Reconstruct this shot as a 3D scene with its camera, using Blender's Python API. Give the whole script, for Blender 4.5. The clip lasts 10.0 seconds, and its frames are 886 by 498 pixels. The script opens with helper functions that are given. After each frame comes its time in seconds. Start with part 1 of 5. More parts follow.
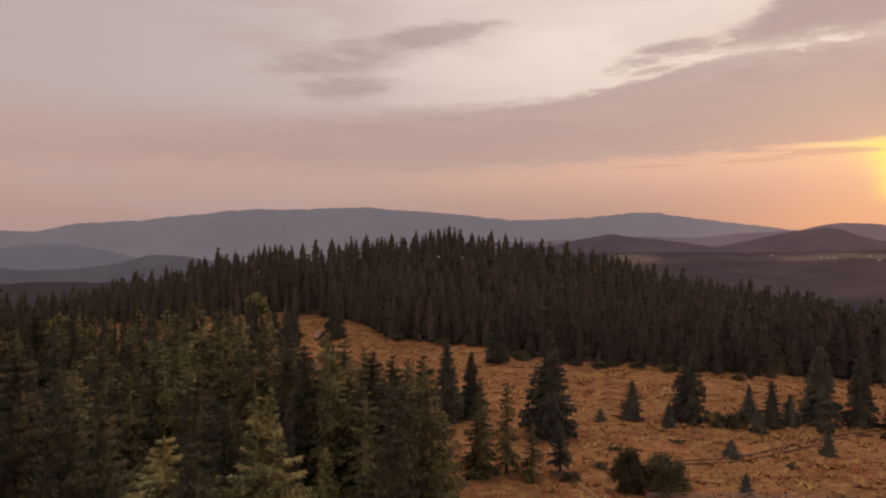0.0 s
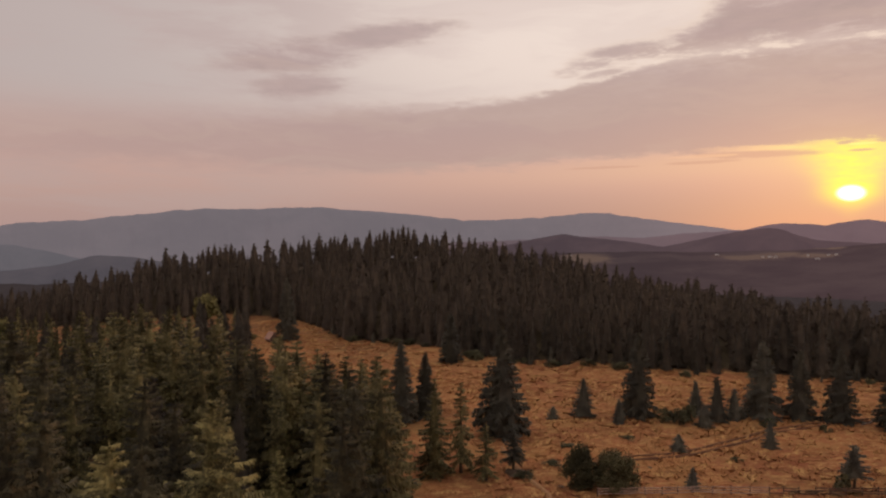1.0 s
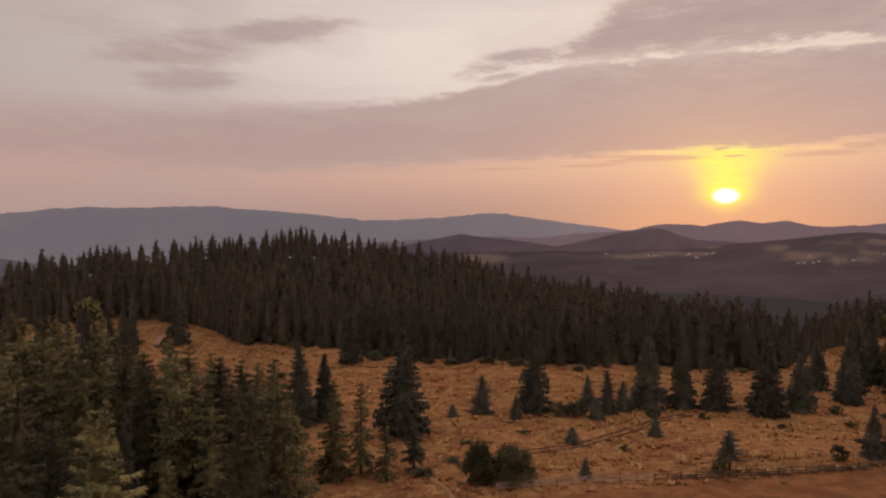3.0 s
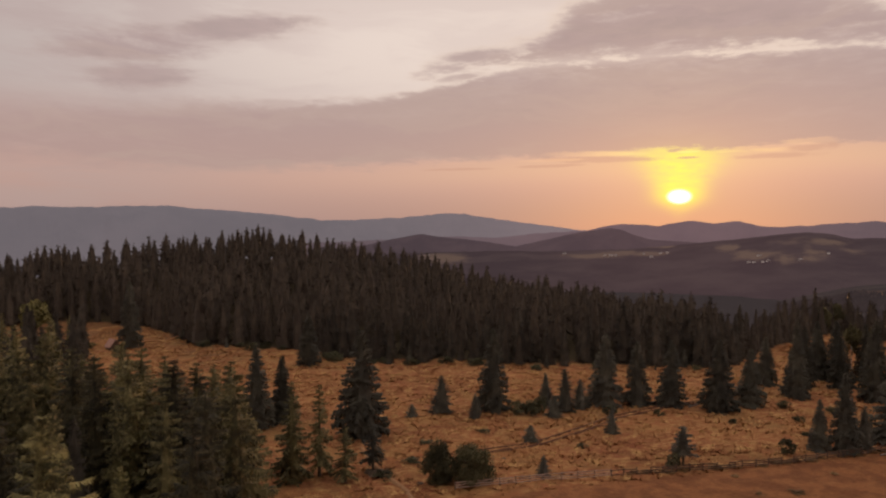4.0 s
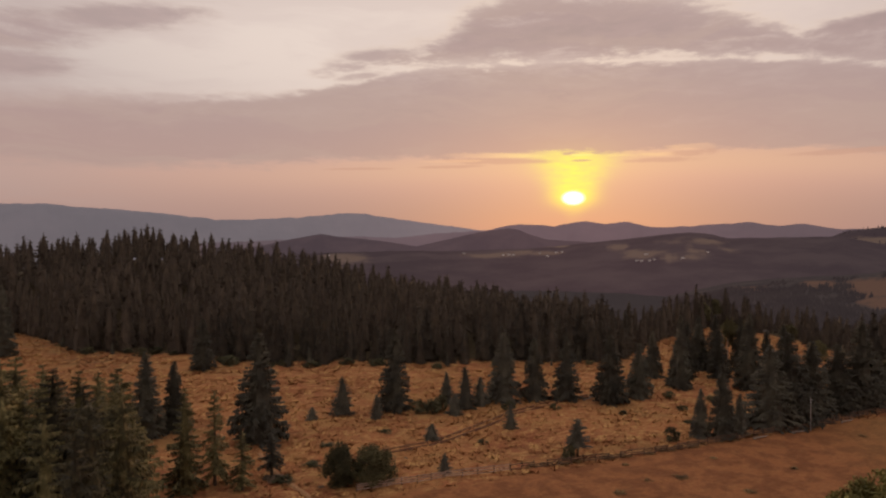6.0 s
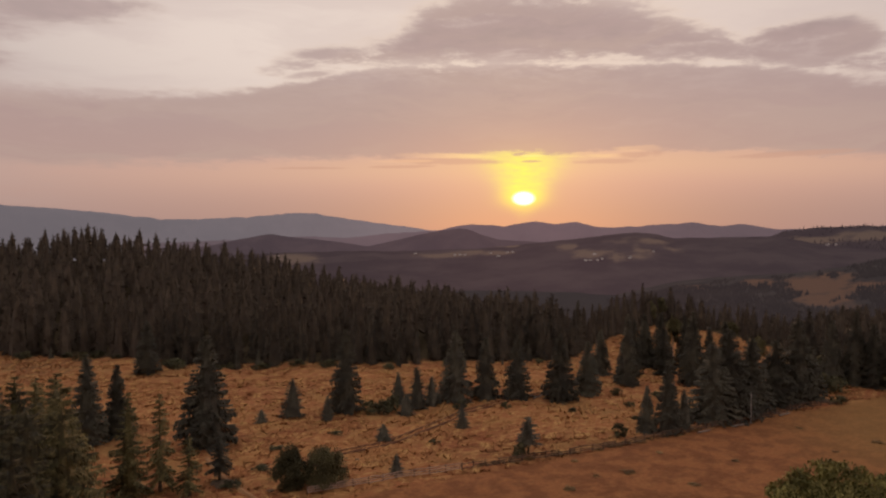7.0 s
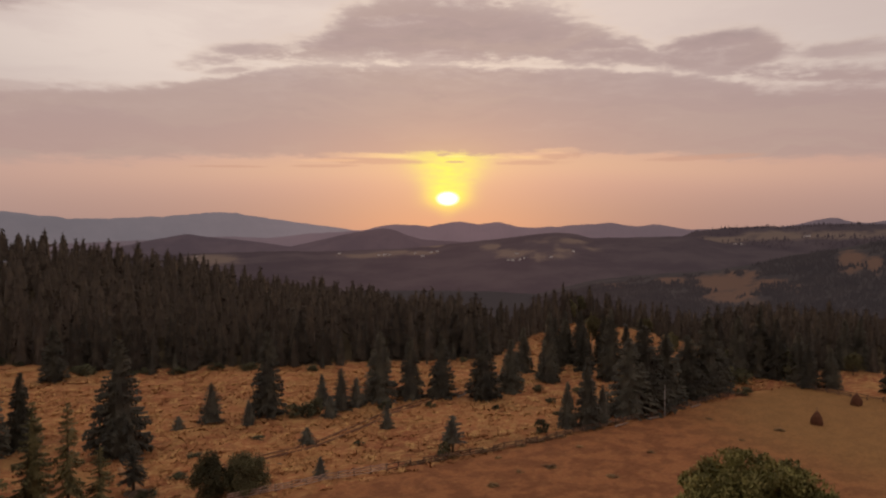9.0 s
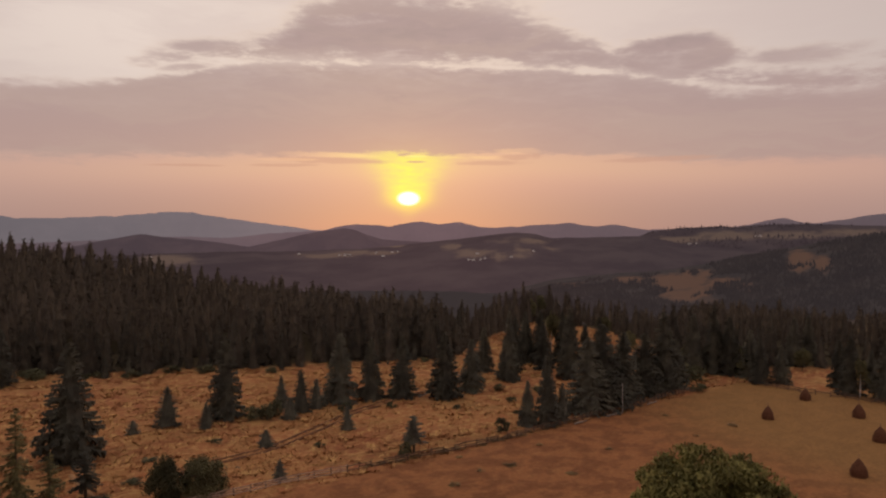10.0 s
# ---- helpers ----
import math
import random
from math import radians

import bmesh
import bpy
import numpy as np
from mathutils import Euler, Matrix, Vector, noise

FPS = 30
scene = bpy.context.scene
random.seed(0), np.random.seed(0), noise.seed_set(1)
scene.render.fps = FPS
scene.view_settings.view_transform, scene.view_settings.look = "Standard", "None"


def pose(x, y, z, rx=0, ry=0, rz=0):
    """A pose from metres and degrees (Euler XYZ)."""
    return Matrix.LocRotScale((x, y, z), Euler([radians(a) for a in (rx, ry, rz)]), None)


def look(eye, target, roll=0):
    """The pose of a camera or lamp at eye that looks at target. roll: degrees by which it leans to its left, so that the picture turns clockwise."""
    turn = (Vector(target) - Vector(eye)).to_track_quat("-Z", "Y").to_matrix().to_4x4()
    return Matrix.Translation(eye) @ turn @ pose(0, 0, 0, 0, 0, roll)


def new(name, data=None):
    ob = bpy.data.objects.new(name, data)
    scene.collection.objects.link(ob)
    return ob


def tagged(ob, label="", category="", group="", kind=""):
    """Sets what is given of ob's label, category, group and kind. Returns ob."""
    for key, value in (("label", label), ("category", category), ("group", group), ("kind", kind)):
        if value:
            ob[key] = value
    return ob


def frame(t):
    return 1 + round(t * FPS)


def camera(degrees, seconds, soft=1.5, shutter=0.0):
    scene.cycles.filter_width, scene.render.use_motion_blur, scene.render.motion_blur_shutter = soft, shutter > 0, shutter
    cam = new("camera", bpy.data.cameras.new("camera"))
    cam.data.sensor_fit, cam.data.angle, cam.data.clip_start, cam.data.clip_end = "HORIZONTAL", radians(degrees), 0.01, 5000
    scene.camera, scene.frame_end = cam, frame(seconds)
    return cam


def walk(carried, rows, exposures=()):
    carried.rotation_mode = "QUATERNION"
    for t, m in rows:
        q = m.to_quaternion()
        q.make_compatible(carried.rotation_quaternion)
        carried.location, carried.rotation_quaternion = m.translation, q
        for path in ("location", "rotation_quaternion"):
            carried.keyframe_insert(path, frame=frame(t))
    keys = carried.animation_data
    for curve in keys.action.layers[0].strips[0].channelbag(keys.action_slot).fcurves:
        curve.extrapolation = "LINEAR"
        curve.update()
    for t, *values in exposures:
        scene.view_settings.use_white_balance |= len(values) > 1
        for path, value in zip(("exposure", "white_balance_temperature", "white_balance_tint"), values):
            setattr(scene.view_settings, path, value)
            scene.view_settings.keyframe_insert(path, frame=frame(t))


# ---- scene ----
# ---------------------------------------------------------------- camera
EYE = 40.0
FOV = 65.24
TILT = -1.215
cam = camera(FOV, 10.0, soft=2.2)
TURNS = [(0.0, 0.0), (0.5, 1.79), (1.0, 3.82), (1.5, 5.85), (2.0, 8.03), (2.5, 10.2), (4.0, 15.48), (4.5, 17.29), (5.0, 19.32),
         (5.5, 21.46), (7.0, 27.67), (7.5, 29.29), (8.0, 30.96), (8.5, 32.46), (9.0, 33.92), (9.5, 35.3), (10.0, 37.16)]
walk(cam, [(t, pose(0, 0, EYE, 90 + TILT, 0, -a)) for t, a in TURNS],
     exposures=[(0.0, 0.12), (2.5, 0.07), (5.0, 0.03), (10.0, 0.0)])

# ---------------------------------------------------------------- sun and sky
SUN_AZ, SUN_EL = 34.3, 2.95
SUN_POWER, SKY_POWER = 0.6, 1.0
sun_data = bpy.data.lights.new("sun", "SUN")
sun_data.energy, sun_data.angle, sun_data.color = SUN_POWER, radians(1.5), (1.0, 0.52, 0.22)
sun = new("sun", sun_data)
s_az, s_el = radians(SUN_AZ), radians(SUN_EL)
sun_way = Vector((math.sin(s_az) * math.cos(s_el), math.cos(s_az) * math.cos(s_el), math.sin(s_el)))
sun.matrix_world = look(sun_way * 900 + Vector((0, 0, EYE)), (0, 0, EYE))


class Graph:
    """Shortcuts for building a node tree."""

    def __init__(self, tree):
        self.tree = tree
        tree.nodes.clear()

    def add(self, kind, **values):
        node = self.tree.nodes.new(kind)
        for key, value in values.items():
            setattr(node, key, value)
        return node

    def link(self, a, b):
        if hasattr(a, "is_linked"):
            self.tree.links.new(a, b)
        else:
            b.default_value = a

    def math(self, op, a, b=0.0, c=0.0):
        n = self.add("ShaderNodeMath", operation=op)
        for value, socket in zip((a, b, c), n.inputs):
            self.link(value, socket)
        return n.outputs[0]

    def smooth(self, value, lo, hi, a=0.0, b=1.0):
        n = self.add("ShaderNodeMapRange", interpolation_type="SMOOTHSTEP")
        for v, k in ((value, 0), (lo, 1), (hi, 2), (a, 3), (b, 4)):
            self.link(v, n.inputs[k])
        return n.outputs[0]

    def mix(self, fac, a, b, blend="MIX"):
        n = self.add("ShaderNodeMix", data_type="RGBA", blend_type=blend)
        self.link(fac, n.inputs[0])
        for v, k in ((a, 6), (b, 7)):
            self.link((*v, 1.0) if isinstance(v, tuple) and len(v) == 3 else v, n.inputs[k])
        return n.outputs[2]

    def ramp(self, fac, stops, kind="LINEAR"):
        n = self.add("ShaderNodeValToRGB")
        n.color_ramp.interpolation = kind
        while len(n.color_ramp.elements) < len(stops):
            n.color_ramp.elements.new(0.5)
        for e, (p, c) in zip(n.color_ramp.elements, stops):
            e.position = p
            e.color = (*c, 1.0) if isinstance(c, tuple) else (c, c, c, 1.0)
        self.link(fac, n.inputs[0])
        return n.outputs[0]

    def noise(self, vector, scale, detail=4.0, rough=0.55, distort=0.0):
        n = self.add("ShaderNodeTexNoise")
        if vector is not None:
            self.link(vector, n.inputs["Vector"])
        for key, v in (("Scale", scale), ("Detail", detail), ("Roughness", rough), ("Distortion", distort)):
            n.inputs[key].default_value = v
        return n.outputs["Fac"]

    def xyz(self, x, y, z=0.0):
        n = self.add("ShaderNodeCombineXYZ")
        for v, s in zip((x, y, z), n.inputs):
            self.link(v, s)
        return n.outputs[0]


world = bpy.data.worlds.new("evening_sky")
scene.world = world
world.use_nodes = True
g = Graph(world.node_tree)
way = g.add("ShaderNodeTexCoord").outputs["Generated"]
sep = g.add("ShaderNodeSeparateXYZ")
g.link(way, sep.inputs[0])
DEG = 180 / math.pi
az = g.math("MULTIPLY", g.math("ARCTAN2", sep.outputs[0], sep.outputs[1]), DEG)
el = g.math("MULTIPLY", g.math("ARCSINE", sep.outputs[2]), DEG)
# slow wisps, long in azimuth, and finer tufts
warp = g.math("MULTIPLY", g.math("SUBTRACT", g.noise(g.xyz(g.math("MULTIPLY", az, 0.12), g.math("MULTIPLY", el, 0.35), 1.7), 1.0, 3.0), 0.5), 3.0)
wisp = g.noise(g.xyz(g.math("MULTIPLY", az, 0.055), g.math("ADD", g.math("MULTIPLY", el, 0.28), g.math("MULTIPLY", warp, 0.12)), 3.1), 1.0, 6.0, 0.6, 0.3)
tuft = g.noise(g.xyz(g.math("ADD", g.math("MULTIPLY", az, 0.26), g.math("MULTIPLY", warp, 0.25)), g.math("MULTIPLY", el, 0.95), 7.7), 1.0, 8.0, 0.64, 0.2)
shred = g.noise(g.xyz(g.math("MULTIPLY", az, 0.8), g.math("MULTIPLY", el, 3.0), 2.2), 1.0, 5.0, 0.6)
ruffle = g.math("ADD", g.math("MULTIPLY", g.math("SUBTRACT", wisp, 0.5), 6.0),
                g.math("ADD", g.math("MULTIPLY", g.math("SUBTRACT", tuft, 0.5), 5.5), g.math("MULTIPLY", g.math("SUBTRACT", shred, 0.5), 2.6)))
off_sun = g.math("ABSOLUTE", g.math("SUBTRACT", az, SUN_AZ))


def bell(value, centre, width):
    return g.math("EXPONENT", g.math("MULTIPLY", g.math("POWER", g.math("DIVIDE", g.math("SUBTRACT", value, centre), width), 2.0), -1.0))


near_sun = bell(az, SUN_AZ + 3, 38.0)
# clear air: rose at the horizon, peach above it, cream higher up
low = g.mix(near_sun, (0.40, 0.268, 0.246), (0.355, 0.220, 0.205))
peach = g.mix(near_sun, (0.48, 0.312, 0.275), (0.580, 0.320, 0.268))
high = g.mix(near_sun, (0.44, 0.362, 0.346), (0.73, 0.59, 0.53))
clear = g.mix(g.smooth(el, 0.6, 5.6), low, peach)
clear = g.mix(g.smooth(el, 5.5, 12.0), clear, high)
clear = g.mix(g.smooth(el, 20.0, 50.0), clear, (0.78, 0.72, 0.71))
cream = g.math("MULTIPLY", bell(az, 12.0, 19.0), bell(el, 15.5, 6.0))
clear = g.mix(g.math("MULTIPLY", cream, 0.75), clear, (0.81, 0.675, 0.60))
clear = g.mix(g.math("MULTIPLY", g.smooth(wisp, 0.44, 0.60), g.smooth(el, 8.0, 12.0, 0.0, 0.30)), clear, (0.58, 0.455, 0.425))
haze = g.math("MULTIPLY", g.smooth(wisp, 0.42, 0.62), g.smooth(az, 8.0, -18.0))
clear = g.mix(g.math("MULTIPLY", haze, 0.5), clear, (0.42, 0.315, 0.30))


def along(stops):
    """A height in degrees that runs with the azimuth, -60 to 110 degrees."""
    return g.math("MULTIPLY", g.ramp(g.math("DIVIDE", g.math("ADD", az, 60.0), 170.0), [((a + 60) / 170, h / 30) for a, h in stops], "B_SPLINE"), 30.0)


def below(line, blur, ruffled):
    """1 under a line of heights, 0 above it, torn by the ruffle."""
    gap = g.math("SUBTRACT", line, g.math("ADD", el, g.math("MULTIPLY", ruffle, ruffled)))
    return g.smooth(gap, g.math("MULTIPLY", blur, -1.0), blur)


# the long bank of cloud
top = along([(-60, 6.0), (-32, 7.6), (-13, 9.3), (-3, 10.0), (6, 10.3), (13, 11.4), (18, 12.6), (24, 13.5), (36, 13.6), (47, 13.0), (54, 12.1), (58, 10.9), (66, 10.6), (110, 9.0)])
foot = along([(-60, 5.0), (-32, 5.7), (-20, 5.7), (-4, 5.1), (10, 5.5), (20, 6.1), (32, 6.6), (47, 6.6), (56, 5.8), (70, 5.3), (110, 5.0)])
blur = along([(-60, 3.5), (-25, 2.2), (-8, 1.1), (4, 0.6), (14, 0.5), (30, 0.42), (55, 0.45), (75, 0.7), (110, 3.0)])
under_top = below(top, g.math("MULTIPLY", blur, 1.5), 0.34)
over_foot = g.math("SUBTRACT", 1.0, below(foot, along([(-60, 2.5), (-20, 1.6), (0, 0.8), (20, 0.5), (27, 0.4), (30, 0.22), (41, 0.22), (46, 0.4), (60, 0.6), (110, 2.0)]), 0.32))
bank = g.math("MULTIPLY", under_top, over_foot)
# the torn bank above it
top_2 = along([(-60, 0.0), (10, 8.0), (14, 13.6), (19, 15.0), (23.5, 15.6), (26, 18.3), (30, 19.6), (38, 19.0), (44, 17.4), (47.5, 16.0), (50.5, 14.4), (55, 12.8), (60, 12.0), (66, 11.6), (74, 12.0), (110, 14.0)])
foot_2 = along([(-60, 12.0), (13, 13.0), (18, 13.6), (24, 13.95), (33, 14.05), (43, 13.6), (50, 13.05), (54, 12.4), (57, 11.9), (61, 11.2), (66, 10.2), (74, 10.0), (110, 9.0)])
ruffle = g.math("ADD", g.math("MULTIPLY", g.math("SUBTRACT", wisp, 0.5), 7.0), g.math("ADD", g.math("MULTIPLY", g.math("SUBTRACT", tuft, 0.5), 4.5), g.math("MULTIPLY", g.math("SUBTRACT", shred, 0.5), 2.0)))
bank_2 = g.math("MULTIPLY", below(top_2, along([(-60, 1.9), (45, 1.9), (50, 0.9), (60, 0.9), (66, 1.4), (110, 2.0)]), 0.7), g.math("SUBTRACT", 1.0, below(foot_2, 0.9, -0.5)))


def puff(a, h, sa, sh, lean=0.0, weight=1.0, lo=0.12, hi=0.95, torn=0.3):
    """A ragged cloud about (a, h), sa by sh degrees, its far end raised by lean degrees for each degree."""
    da = g.math("SUBTRACT", az, a)
    dh = g.math("SUBTRACT", g.math("SUBTRACT", el, h), g.math("MULTIPLY", da, lean))
    d = g.math("ADD", g.math("POWER", g.math("DIVIDE", da, sa), 2.0), g.math("POWER", g.math("DIVIDE", dh, sh), 2.0))
    body = g.math("ADD", g.math("EXPONENT", g.math("MULTIPLY", d, -1.0)), g.math("MULTIPLY", g.math("ADD", g.math("MULTIPLY", g.math("SUBTRACT", wisp, 0.5), 3.0), g.math("MULTIPLY", g.math("SUBTRACT", tuft, 0.5), 3.6)), torn))
    return g.math("MULTIPLY", g.smooth(g.math("MULTIPLY", body, g.smooth(d, 4.5, 1.5)), lo, hi), weight)


PUFFS = [(-8.8, 14.0, 6.6, 1.6, 0.08, 0.74), (-7.9, 11.9, 4.0, 1.15, 0.05, 0.68), (-0.8, 15.9, 6.4, 1.05, 0.15, 0.7), (13.0, 19.2, 4.0, 0.5, 0.1, 0.5),
         (-12.5, 9.0, 3.5, 0.5, 0.0, 0.4), (2.5, 10.4, 4.0, 0.45, 0.02, 0.5), (16.8, 12.7, 3.0, 0.4, 0.12, 0.7), (18.5, 14.3, 4.0, 0.6, 0.06, 0.75), (55.6, 13.6, 5.4, 1.6, -0.02, 0.95, 0.16, 0.7, 0.2), (64.5, 12.9, 5.0, 0.9, 0.0, 0.7)]
# a cream rim of clear air under the bank
rim = g.math("MULTIPLY", bell(g.math("SUBTRACT", foot, el), 0.7, 1.3), bell(az, SUN_AZ + 2, 25.0))
clear = g.mix(g.math("MULTIPLY", rim, 0.6), clear, (0.70, 0.445, 0.285))
cover = g.math("MAXIMUM", bank, g.math("MULTIPLY", bank_2, 0.95))
for p in PUFFS:
    cover = g.math("MAXIMUM", cover, puff(*p))
# thin sheet over the rest of the sky
cover = g.math("MAXIMUM", cover, g.math("MULTIPLY", g.smooth(wisp, 0.5, 0.75), g.smooth(el, 22.0, 40.0, 0.0, 0.6)))
warm_cloud = g.math("MULTIPLY", g.math("MULTIPLY", bell(az, SUN_AZ, 16.0), g.smooth(el, 13.0, 5.0)), 0.55)
cloud = g.mix(g.smooth(el, 6.0, 14.0), (0.418, 0.280, 0.260), (0.396, 0.280, 0.270))
streaky = g.noise(g.xyz(g.math("MULTIPLY", az, 0.05), g.math("ADD", g.math("MULTIPLY", el, 0.55), warp), 9.3), 1.0, 5.0, 0.6)
cloud = g.mix(g.math("MULTIPLY", g.smooth(streaky, 0.40, 0.62), 0.5), cloud, (0.455, 0.325, 0.285))
cloud = g.mix(warm_cloud, cloud, (0.50, 0.300, 0.256))
cloud = g.mix(g.math("MULTIPLY", g.smooth(ruffle, -0.1, -1.8), g.smooth(el, 12.0, 14.5, 0.06, 0.4)), cloud, (0.66, 0.52, 0.47))
cloud = g.mix(g.math("MULTIPLY", g.smooth(ruffle, 0.1, 1.6), g.math("MULTIPLY", g.smooth(el, 8.0, 12.0), 0.35)), cloud, (0.30, 0.225, 0.218))
thick = g.math("MULTIPLY", g.smooth(cover, 0.0, 1.0), g.smooth(ruffle, -2.2, 0.4, g.smooth(el, 11.0, 14.5, 0.95, 0.8), 1.0))
# bright linings where the cloud thins toward the sun
lining = g.math("MULTIPLY", g.math("MULTIPLY", bell(cover, 0.35, 0.25), bell(az, 36.0, 24.0)), g.smooth(el, 10.0, 11.5))
sky = g.mix(g.math("MULTIPLY", thick, 0.94), clear, cloud)
sky = g.mix(g.math("MULTIPLY", lining, 0.38), sky, (0.88, 0.70, 0.56))
# the sun behind thin haze: white core, yellow halo reaching up to the bank
da = g.math("MULTIPLY", off_sun, math.cos(s_el))
dh = g.math("SUBTRACT", el, SUN_EL)
open_air = g.math("SUBTRACT", 1.0, g.math("MULTIPLY", bank, 0.9))


def halo(w, h, up, power=2.0):
    dd = g.math("DIVIDE", g.math("SUBTRACT", dh, up), h)
    d = g.math("ADD", g.math("POWER", g.math("DIVIDE", da, w), 2.0), g.math("POWER", g.math("ABSOLUTE", dd), 2.0))
    return g.math("EXPONENT", g.math("MULTIPLY", g.math("POWER", d, power / 2), -1.0))


sky = g.mix(g.math("MULTIPLY", halo(9.0, 4.5, 1.0), 0.045), sky, (0.80, 0.30, 0.20))
fan = g.math("MAXIMUM", g.math("ADD", 1.45, g.math("MULTIPLY", dh, 0.50)), 0.5)
blaze = g.math("EXPONENT", g.math("MULTIPLY", g.math("ADD", g.math("POWER", g.math("DIVIDE", da, fan), 2.6), g.math("POWER", g.math("ABSOLUTE", g.math("DIVIDE", g.math("SUBTRACT", dh, 1.9), 2.5)), 3.0)), -1.0))
blaze = g.math("MULTIPLY", g.math("MULTIPLY", blaze, open_air), g.math("ADD", 0.84, g.math("MULTIPLY", g.math("SUBTRACT", shred, 0.5), 1.0)))
sky = g.mix(g.math("MULTIPLY", halo(5.0, 2.2, 2.6), g.math("MULTIPLY", open_air, 0.20)), sky, (0.92, 0.66, 0.20))
sky = g.mix(blaze, sky, (0.83, 0.82, 0.13))
# streaks of low cloud lit from behind, cream above and rose below
for a, h, sa, sh, lean in ((28.2, 6.0, 4.4, 0.30, -0.01), (24.0, 5.55, 3.4, 0.14, 0.02), (35.0, 5.95, 1.0, 0.10, 0.0), (41.2, 5.85, 3.8, 0.26, 0.0), (43.2, 6.3, 2.2, 0.34, 0.0), (53.0, 5.9, 4.0, 0.24, 0.0), (16.5, 5.35, 3.5, 0.13, 0.02)):
    lit = g.math("MULTIPLY", puff(a, h + 0.45, sa, sh, lean, 0.85, 0.28, 0.75, 0.5), bell(az, SUN_AZ, 11.0))
    sky = g.mix(lit, sky, g.mix(halo(5.0, 5.0, 2.0), (0.80, 0.47, 0.30), (0.95, 0.82, 0.22)))
    sky = g.mix(puff(a, h, sa, sh, lean, 0.75, 0.22, 0.7, 0.5), sky, (0.53, 0.30, 0.235))
sky = g.mix(g.math("MULTIPLY", halo(1.6, 0.8, 0.1, 2.0), 0.85), sky, (1.0, 0.90, 0.10))
sky = g.mix(g.smooth(halo(0.95, 0.58, 0.0, 2.0), 0.24, 0.66), sky, (1.5, 1.4, 1.25))
# physical sky, faint under the clouds
nishita = g.add("ShaderNodeTexSky")
nishita.sky_type, nishita.sun_disc = "NISHITA", False
nishita.sun_elevation, nishita.sun_rotation = s_el, s_az
sky = g.mix(1.0, sky, g.mix(1.0, nishita.outputs[0], (0.008, 0.008, 0.008), "MULTIPLY"), "ADD")
back = g.add("ShaderNodeBackground")
g.link(sky, back.inputs[0])
back.inputs[1].default_value = SKY_POWER
g.link(back.outputs[0], g.add("ShaderNodeOutputWorld").inputs[0])


# ---------------------------------------------------------------- materials
def material(name, rough=0.85, spec=0.2):
    mat = bpy.data.materials.new(name)
    mat.use_nodes = True
    k = Graph(mat.node_tree)
    shader = k.add("ShaderNodeBsdfPrincipled")
    shader.inputs["Roughness"].default_value = rough
    shader.inputs["Specular IOR Level"].default_value = spec
    k.link(shader.outputs[0], k.add("ShaderNodeOutputMaterial").inputs[0])
    return mat, k, shader


def place_of(k):
    return k.add("ShaderNodeNewGeometry").outputs["Position"]


def bump(k, shader, height, strength=0.4, distance=0.1):
    b = k.add("ShaderNodeBump")
    b.inputs["Strength"].default_value, b.inputs["Distance"].default_value = strength, distance
    k.link(height, b.inputs["Height"])
    k.link(b.outputs[0], shader.inputs["Normal"])


def foliage(name, dark, light, dry, share=0.25, thinness=0.1, tone=0.6, mass=False, tuft=0.25):
    """Needles or leaves: two greens in clumps, some dry tips, a tone of its own for each tree."""
    mat, k, s = material(name, 0.75, 0.15)
    p = place_of(k)
    clump = k.noise(p, 0.35, 2.0)
    fine = k.noise(p, 1.6, 2.0)
    if mass:
        tall = k.add("ShaderNodeMapping")
        tall.inputs["Scale"].default_value = (1.0, 1.0, 0.12)
        k.link(p, tall.inputs[0])
        own = k.math("MULTIPLY", k.math("ADD", k.smooth(k.noise(tall.outputs[0], 0.2, 1.0), 0.35, 0.65), k.smooth(k.noise(p, 0.02, 2.0), 0.35, 0.65)), 0.5)
    else:
        own = k.add("ShaderNodeObjectInfo").outputs["Random"]
    col = k.mix(k.smooth(clump, 0.35, 0.68), dark, light)
    col = k.mix(k.math("MULTIPLY", k.smooth(fine, 0.5, 0.5 + tuft), share), col, dry)
    tone = k.math("ADD", 1.0 - tone / 2, k.math("MULTIPLY", own, tone))
    col = k.mix(1.0, col, k.xyz(tone, tone, tone), "MULTIPLY")
    k.link(col, s.inputs["Base Color"])
    thin = k.add("ShaderNodeBsdfTranslucent")
    k.link(col, thin.inputs[0])
    both = k.add("ShaderNodeMixShader")
    both.inputs[0].default_value = thinness
    k.link(s.outputs[0], both.inputs[1])
    k.link(thin.outputs[0], both.inputs[2])
    k.link(both.outputs[0], [n for n in k.tree.nodes if n.bl_idname == "ShaderNodeOutputMaterial"][0].inputs[0])
    return mat


NEEDLES = foliage("needles", (0.074, 0.067, 0.052), (0.120, 0.107, 0.076), (0.160, 0.135, 0.088))
# the near stand's light is put into colour: lit, middle and shaded needles
NEEDLES_LIT = foliage("needles_painted_lit", (0.090, 0.080, 0.037), (0.37, 0.31, 0.125), (0.66, 0.55, 0.225), 0.65, 0.1, 0.25, tuft=0.12)
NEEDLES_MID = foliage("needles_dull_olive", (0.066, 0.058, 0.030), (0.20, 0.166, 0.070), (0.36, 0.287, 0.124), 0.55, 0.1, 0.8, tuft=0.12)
NEEDLES_SHADED = foliage("needles_painted_shade", (0.038, 0.034, 0.023), (0.095, 0.080, 0.044), (0.175, 0.14, 0.07), 0.5, 0.1, 0.8, tuft=0.12)
